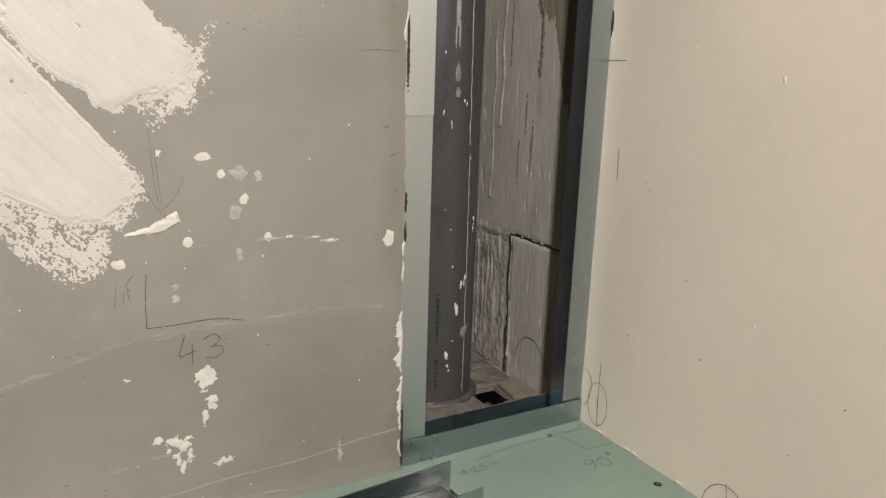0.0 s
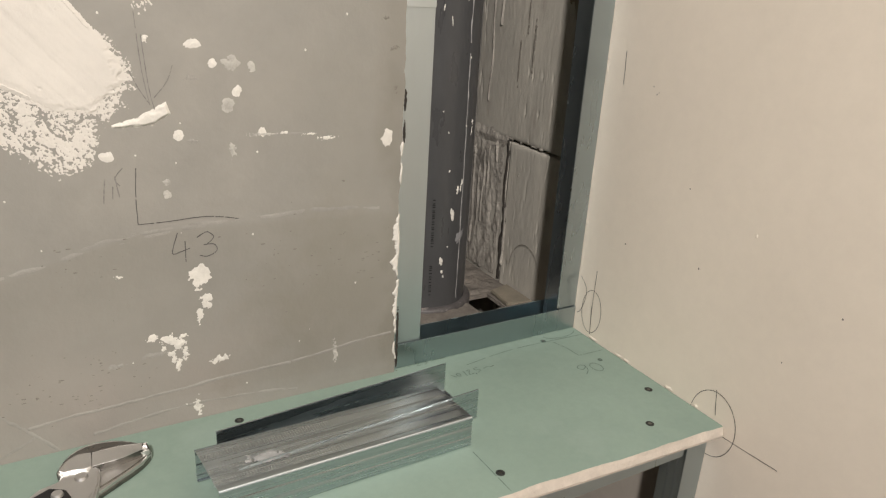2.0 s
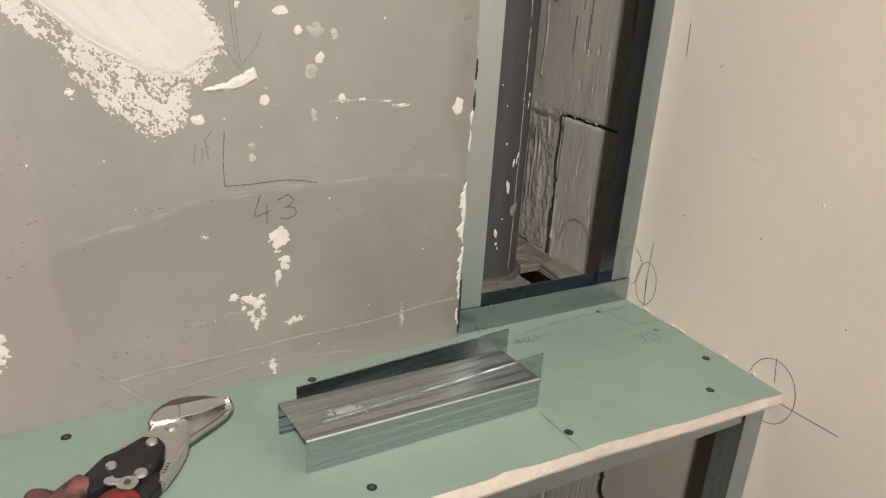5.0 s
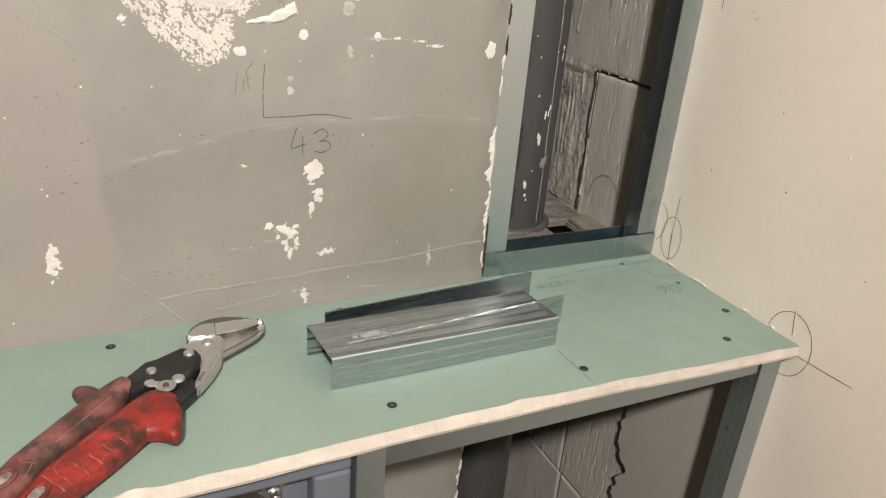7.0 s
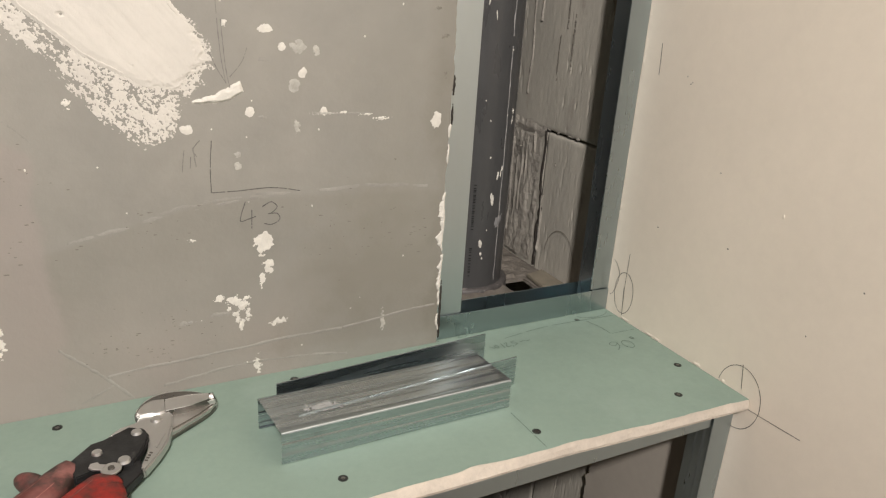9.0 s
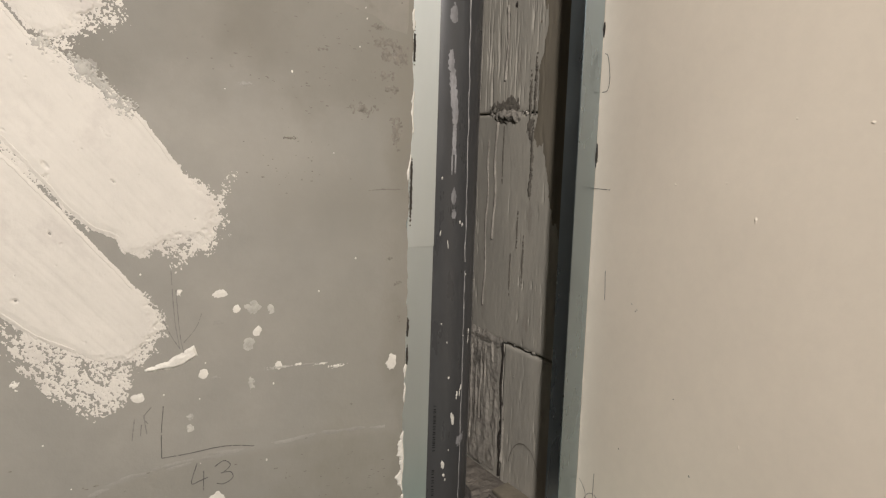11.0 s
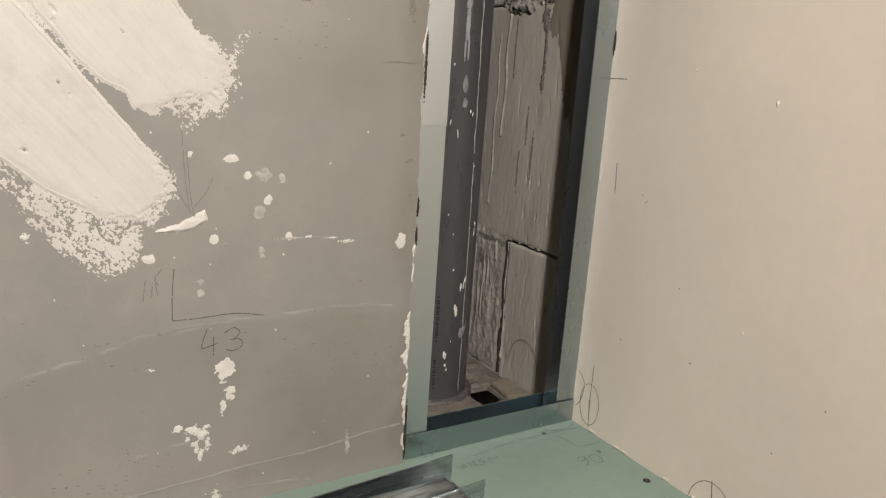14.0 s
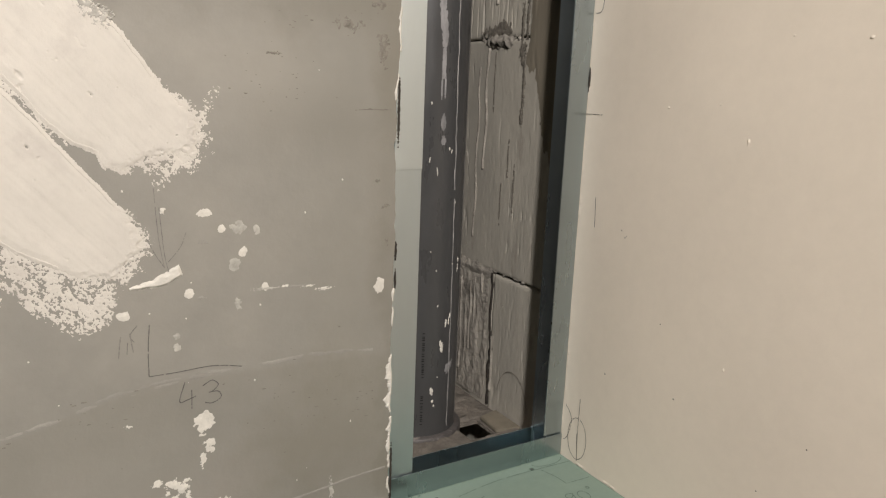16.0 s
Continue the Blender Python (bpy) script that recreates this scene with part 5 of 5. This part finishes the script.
flare([(0.086, -0.018, 0.052, 0.0185), (0.0870, -0.028, 0.048, 0.0185), (0.0885, -0.034, 0.038, 0.0180), (0.0880, -0.040, 0.028, 0.0170), (0.0855, -0.046, 0.019, 0.0160), (0.0830, -0.051, 0.013, 0.0145), (0.0812, -0.0545, 0.0085, 0.011), (0.0805, -0.0560, 0.003, 0.004)], RED_GRIP, front_grip)
for g, v, u in ((back_grip, -0.001, -0.008), (front_grip, -0.0285, -0.007)):
    seat = lay @ Matrix.Translation((u, v, 0.0213)) @ Matrix.Rotation(0.25, 4, "Z")
    bm = bmesh.new()
    bmesh.ops.create_uvsphere(bm, u_segments=20, v_segments=10, radius=1, matrix=seat @ Matrix.Diagonal((0.0072, 0.0040, 0.0012, 1)))
    part("hang_hole", bm, PALE_BADGE, g, "greyish hang hole", True)
    bm, rings = bmesh.new(), []
    for k in range(32):
        w = 2 * math.pi * k / 32
        rings.append([bm.verts.new(seat @ Vector(((0.0088 + 0.0017 * math.cos(q)) * math.cos(w), (0.0055 + 0.0017 * math.cos(q)) * math.sin(w), 0.0002 + 0.0012 * math.sin(q)))) for q in (2 * math.pi * j / 8 for j in range(8))])
    for k in range(32):
        for j in range(8):
            bm.faces.new((rings[k][j], rings[(k + 1) % 32][j], rings[(k + 1) % 32][(j + 1) % 8], rings[k][(j + 1) % 8]))
    part("hole_rim", bm, g.data.materials[0], g, "rubbed red rim", True)

plate("lower_lever", [(0.100, -0.006), (0.118, -0.003), (0.136, -0.008), (0.140, -0.017), (0.1290, -0.0290), (0.1025, -0.0325), (0.095, -0.022)], 0.005, 0.0125, BLACK_STEEL)
plate("upper_lever", [(0.098, 0.0045), (0.105, 0.0230), (0.1335, 0.0270), (0.1420, 0.0225), (0.1640, 0.0180), (0.1680, 0.0065), (0.1635, -0.0035), (0.1500, -0.0115), (0.1320, -0.0170), (0.125, -0.008), (0.113, -0.001)], 0.0098, 0.0166, BLACK_STEEL)
plate("jaw_body", [(0.1500, 0.0275), (0.1632, 0.0280), (0.1755, 0.0220), (0.1851, 0.0270), (0.2020, 0.0115), (0.1990, 0.0040), (0.1856, -0.0073), (0.1700, -0.0176), (0.1534, -0.0238), (0.1311, -0.0292), (0.1300, -0.0240), (0.1340, -0.0225), (0.1519, -0.0125), (0.1620, -0.0030), (0.1640, 0.0120)], 0.0040, 0.0128, CHROME, "worn nickel-plated jaw body", 0.0014)


def facet(name, one, two, z1, z2, mat, label="", n=15):
    """A ground face between two lines on the blade, at heights z1 and z2, as a thin solid."""
    bm = bmesh.new()
    rows = []
    for line, z in ((one, z1), (two, z2)):
        p = np.array(line, float)
        s = np.concatenate([[0], np.cumsum(np.hypot(*np.diff(p, axis=0).T))])
        q = np.linspace(0, s[-1], n)
        u, v = np.interp(q, s, p[:, 0]), np.interp(q, s, p[:, 1])
        for k in range(2):
            u[1:-1], v[1:-1] = (u[:-2] + 2 * u[1:-1] + u[2:]) / 4, (v[:-2] + 2 * v[1:-1] + v[2:]) / 4
        for dz in (0.0, -0.0030):
            rows.append([bm.verts.new(lay @ Vector((a, b, z + dz))) for a, b in zip(u, v)])
    a, a_low, b, b_low = rows
    for k in range(n - 1):
        for p, q in ((a, b), (b, b_low), (b_low, a_low), (a_low, a)):
            bm.faces.new((p[k], p[k + 1], q[k + 1], q[k]))
    for k in (0, n - 1):
        bm.faces.new((a[k], b[k], b_low[k], a_low[k]))
    return part(name, bm, mat, snips, label)


plate("lower_blade", [(0.1940, 0.0140), (0.1991, 0.0128), (0.2170, -0.0001), (0.2370, -0.0112), (0.2378, -0.0116), (0.2244, -0.0139), (0.2130, -0.0132), (0.2001, -0.0113), (0.1894, -0.0100), (0.1801, -0.0085), (0.1800, 0.0010)], 0.0012, 0.0075, CHROME, "polished blade", 0.0006)
facet("ground_edge", [(0.1801, -0.0091), (0.1894, -0.0106), (0.2001, -0.0119), (0.2130, -0.0138), (0.2244, -0.0144), (0.2349, -0.0130), (0.2385, -0.0108)], [(0.1869, -0.0058), (0.1992, -0.0084), (0.2156, -0.0108), (0.2284, -0.0113), (0.2375, -0.0107)], 0.0040, 0.0084, DARK_NICKEL, "darker ground edge")
facet("blade_cheek", [(0.1869, -0.0058), (0.1992, -0.0084), (0.2156, -0.0108), (0.2284, -0.0113), (0.2375, -0.0110)], [(0.1960, 0.0140), (0.2010, 0.0118), (0.2170, -0.0001), (0.2375, -0.0105)], 0.0083, 0.0081, CHROME, "bright hollow-ground cheek")
plate("upper_blade", [(0.1796, 0.0270), (0.1890, 0.0345), (0.2021, 0.0385), (0.2125, 0.0383), (0.2222, 0.0336), (0.2308, 0.0226), (0.2360, 0.0090), (0.2365, -0.0055), (0.2336, -0.0135), (0.2170, -0.0003), (0.1976, 0.0122), (0.1942, 0.0122), (0.1879, 0.0198)], 0.0078, 0.0128, CHROME, "polished blade", 0.0006)
RIDGE_LINE = [(0.1792, 0.0264), (0.1921, 0.0308), (0.2021, 0.0301), (0.2091, 0.0213), (0.2242, 0.0082), (0.2362, -0.0085)]
facet("blade_back", [(0.1796, 0.0270), (0.1896, 0.0356), (0.2021, 0.0393), (0.2128, 0.0393), (0.2230, 0.0344), (0.2317, 0.0230), (0.2369, 0.0092), (0.2373, -0.0057), (0.2350, -0.0120)], RIDGE_LINE, 0.0122, 0.0166, DARK_NICKEL, "darker back of the blade")
facet("root_face", [(0.1796, 0.0262), (0.1921, 0.0306), (0.2021, 0.0299), (0.2085, 0.0217)], [(0.1802, 0.0262), (0.1879, 0.0198), (0.1942, 0.0122), (0.1975, 0.0112)], 0.0166, 0.0150, CHROME, "polished face")
facet("blade_face", [(0.2091, 0.0213), (0.2242, 0.0082), (0.2340, -0.0055)], [(0.1978, 0.0104), (0.2144, -0.0026), (0.2300, -0.0092)], 0.0164, 0.0146, CHROME, "polished face")
# the slot's shade between the blades is put in as darker metal
facet("cutting_edge", [(0.1978, 0.0104), (0.2144, -0.0026), (0.2300, -0.0092)], [(0.1976, 0.0092), (0.2150, -0.0030), (0.2349, -0.0128)], 0.0140, 0.0100, DARK_NICKEL, "cutting edge, darkened for the slot's shade")
for u, v, r, z in ((0.1605, 0.0065, 0.0046, 0.0166), (0.1267, 0.0133, 0.0044, 0.0166), (0.1292, -0.0113, 0.0052, 0.0166), (0.1858, 0.0098, 0.0052, 0.0128)):
    part("rivet", cylinder(r, 0.0024, lay @ Matrix.Translation((u, v, z + 0.0008)), 28, r * 0.8, 0.0003), CHROME, snips, "silver rivet")
latch = plate("latch", [(0.1170 + 0.0074 * math.cos(w), -0.0108 + 0.0074 * math.sin(w)) for w in (2 * math.pi * k / 24 for k in range(24))], 0.0162, 0.0180, CHROME, "silver latch disc", 0.0004)
part("latch_arm", prism([(0.1125, -0.0065), (0.1092, -0.0005), (0.1096, 0.0040), (0.1138, 0.0062), (0.1178, 0.0030), (0.1165, -0.0002), (0.1185, -0.0050)], 0.0166, 0.0186, lay, 0.0004), CHROME, latch)
part("latch_pin", cylinder(0.0026, 0.0016, lay @ Matrix.Translation((0.1170, -0.0108, 0.0186)), 20, 0.0021, 0.0002), DARK_NICKEL, latch)
plate("stamped_field", [(0.1560, -0.0182), (0.1700, -0.0122), (0.1752, -0.0108), (0.1722, -0.0072), (0.1640, -0.0098), (0.1560, -0.0150)], 0.0126, 0.0134, CHROME, "bright ground field on the jaw", 0.0003)
for k in range(4):
    part("stamped_mark", prism([(0.1400 + 0.0030 * k, -0.0232 + 0.0012 * k), (0.1414 + 0.0030 * k, -0.0226 + 0.0012 * k), (0.1408 + 0.0030 * k, -0.0202 + 0.0012 * k), (0.1394 + 0.0030 * k, -0.0208 + 0.0012 * k)], 0.0124, 0.0131, lay), DARK_NICKEL, snips)


BACK_SPINE = ((-0.0205, -0.004, 0.022, 0.017), (-0.012, -0.002, 0.0265, 0.021), (0.010, 0.0042, 0.0262, 0.0225), (0.035, 0.0080, 0.0258, 0.0225), (0.061, 0.0120, 0.0262, 0.0215), (0.090, 0.0165, 0.0258, 0.0190), (0.104, 0.0200, 0.0215, 0.0150))
FRONT_SPINE = ((-0.0185, -0.0315, 0.022, 0.017), (-0.010, -0.0290, 0.0275, 0.021), (0.014, -0.0242, 0.0310, 0.0225), (0.045, -0.0225, 0.0325, 0.0225), (0.070, -0.0198, 0.0335, 0.0215), (0.090, -0.0185, 0.0345, 0.0190), (0.105, -0.0150, 0.028, 0.0160))


def on_grip(spine):
    """Places (along, across from the spine as a share of the half width) on the rounded back of a grip."""
    def place(a, b, h):
        u = np.array([r[0] for r in spine])
        v, w, tall = (np.interp(a, u, [r[k] for r in spine]) for k in (1, 2, 3))
        b = np.clip(b, -0.97, 0.97)
        z = 0.0112 + tall / 2 * (1 - np.abs(b) ** 2.667) ** 0.375 + h
        c = v + b * w / 2
        return np.stack([-0.672 + 0.756 * a - 0.655 * c, -0.19 + 0.655 * a + 0.756 * c, 1.15 + z], -1)
    return place


for g, spine, lines in (
        (back_grip, BACK_SPINE, ([(0.014, 0.42), (0.04, 0.44), (0.085, 0.42)], [(0.010, -0.62), (0.006, -0.2), (0.010, 0.35), (-0.004, 0.72)], [(0.010, -0.62), (0.0, -0.80)], [(0.030, -0.55), (0.085, -0.50)])),
        (front_grip, FRONT_SPINE, ([(0.008, 0.55), (0.012, 0.30), (0.02, 0.46), (0.06, 0.42), (0.078, 0.30), (0.100, 0.34)], [(0.004, -0.85), (0.003, -0.2), (0.005, 0.6)], [(0.010, -0.90), (0.009, -0.2), (0.012, 0.30)],
                                   [(0.022, -0.92), (0.020, -0.45), (0.021, -0.25)], [(0.033, -0.92), (0.031, -0.5), (0.032, -0.3)], [(0.044, -0.92), (0.042, -0.55), (0.043, -0.35)], [(0.055, -0.92), (0.053, -0.5)]))):
    for line in lines:
        fine = [(line[i][0] + (line[i + 1][0] - line[i][0]) * f / 3, line[i][1] + (line[i + 1][1] - line[i][1]) * f / 3) for i in range(len(line) - 1) for f in range(3)] + [line[-1]]
        lift = on_grip(spine)
        verts, faces = [], []
        for k, (a, b) in enumerate(fine):
            a2, b2 = fine[min(k + 1, len(fine) - 1)] if k + 1 < len(fine) else (2 * a - fine[k - 1][0], 2 * b - fine[k - 1][1])
            da, db = a2 - a, (b2 - b) * 0.014
            n = math.hypot(da, db) + 1e-9
            wide = 0.00030 * (0.7 + 0.6 * random.random())
            for side_ in (-1, 1):
                verts.append(lift(np.array(a - side_ * db / n * wide), np.array(b + side_ * da / n * wide / 0.014), 0.00035))
        faces = [(2 * k, 2 * k + 1, 2 * k + 3, 2 * k + 2) for k in range(len(fine) - 1)]
        tagged(under(mesh_object("mould_line", verts, faces, MOULD), g), "rubbed pale mould line")
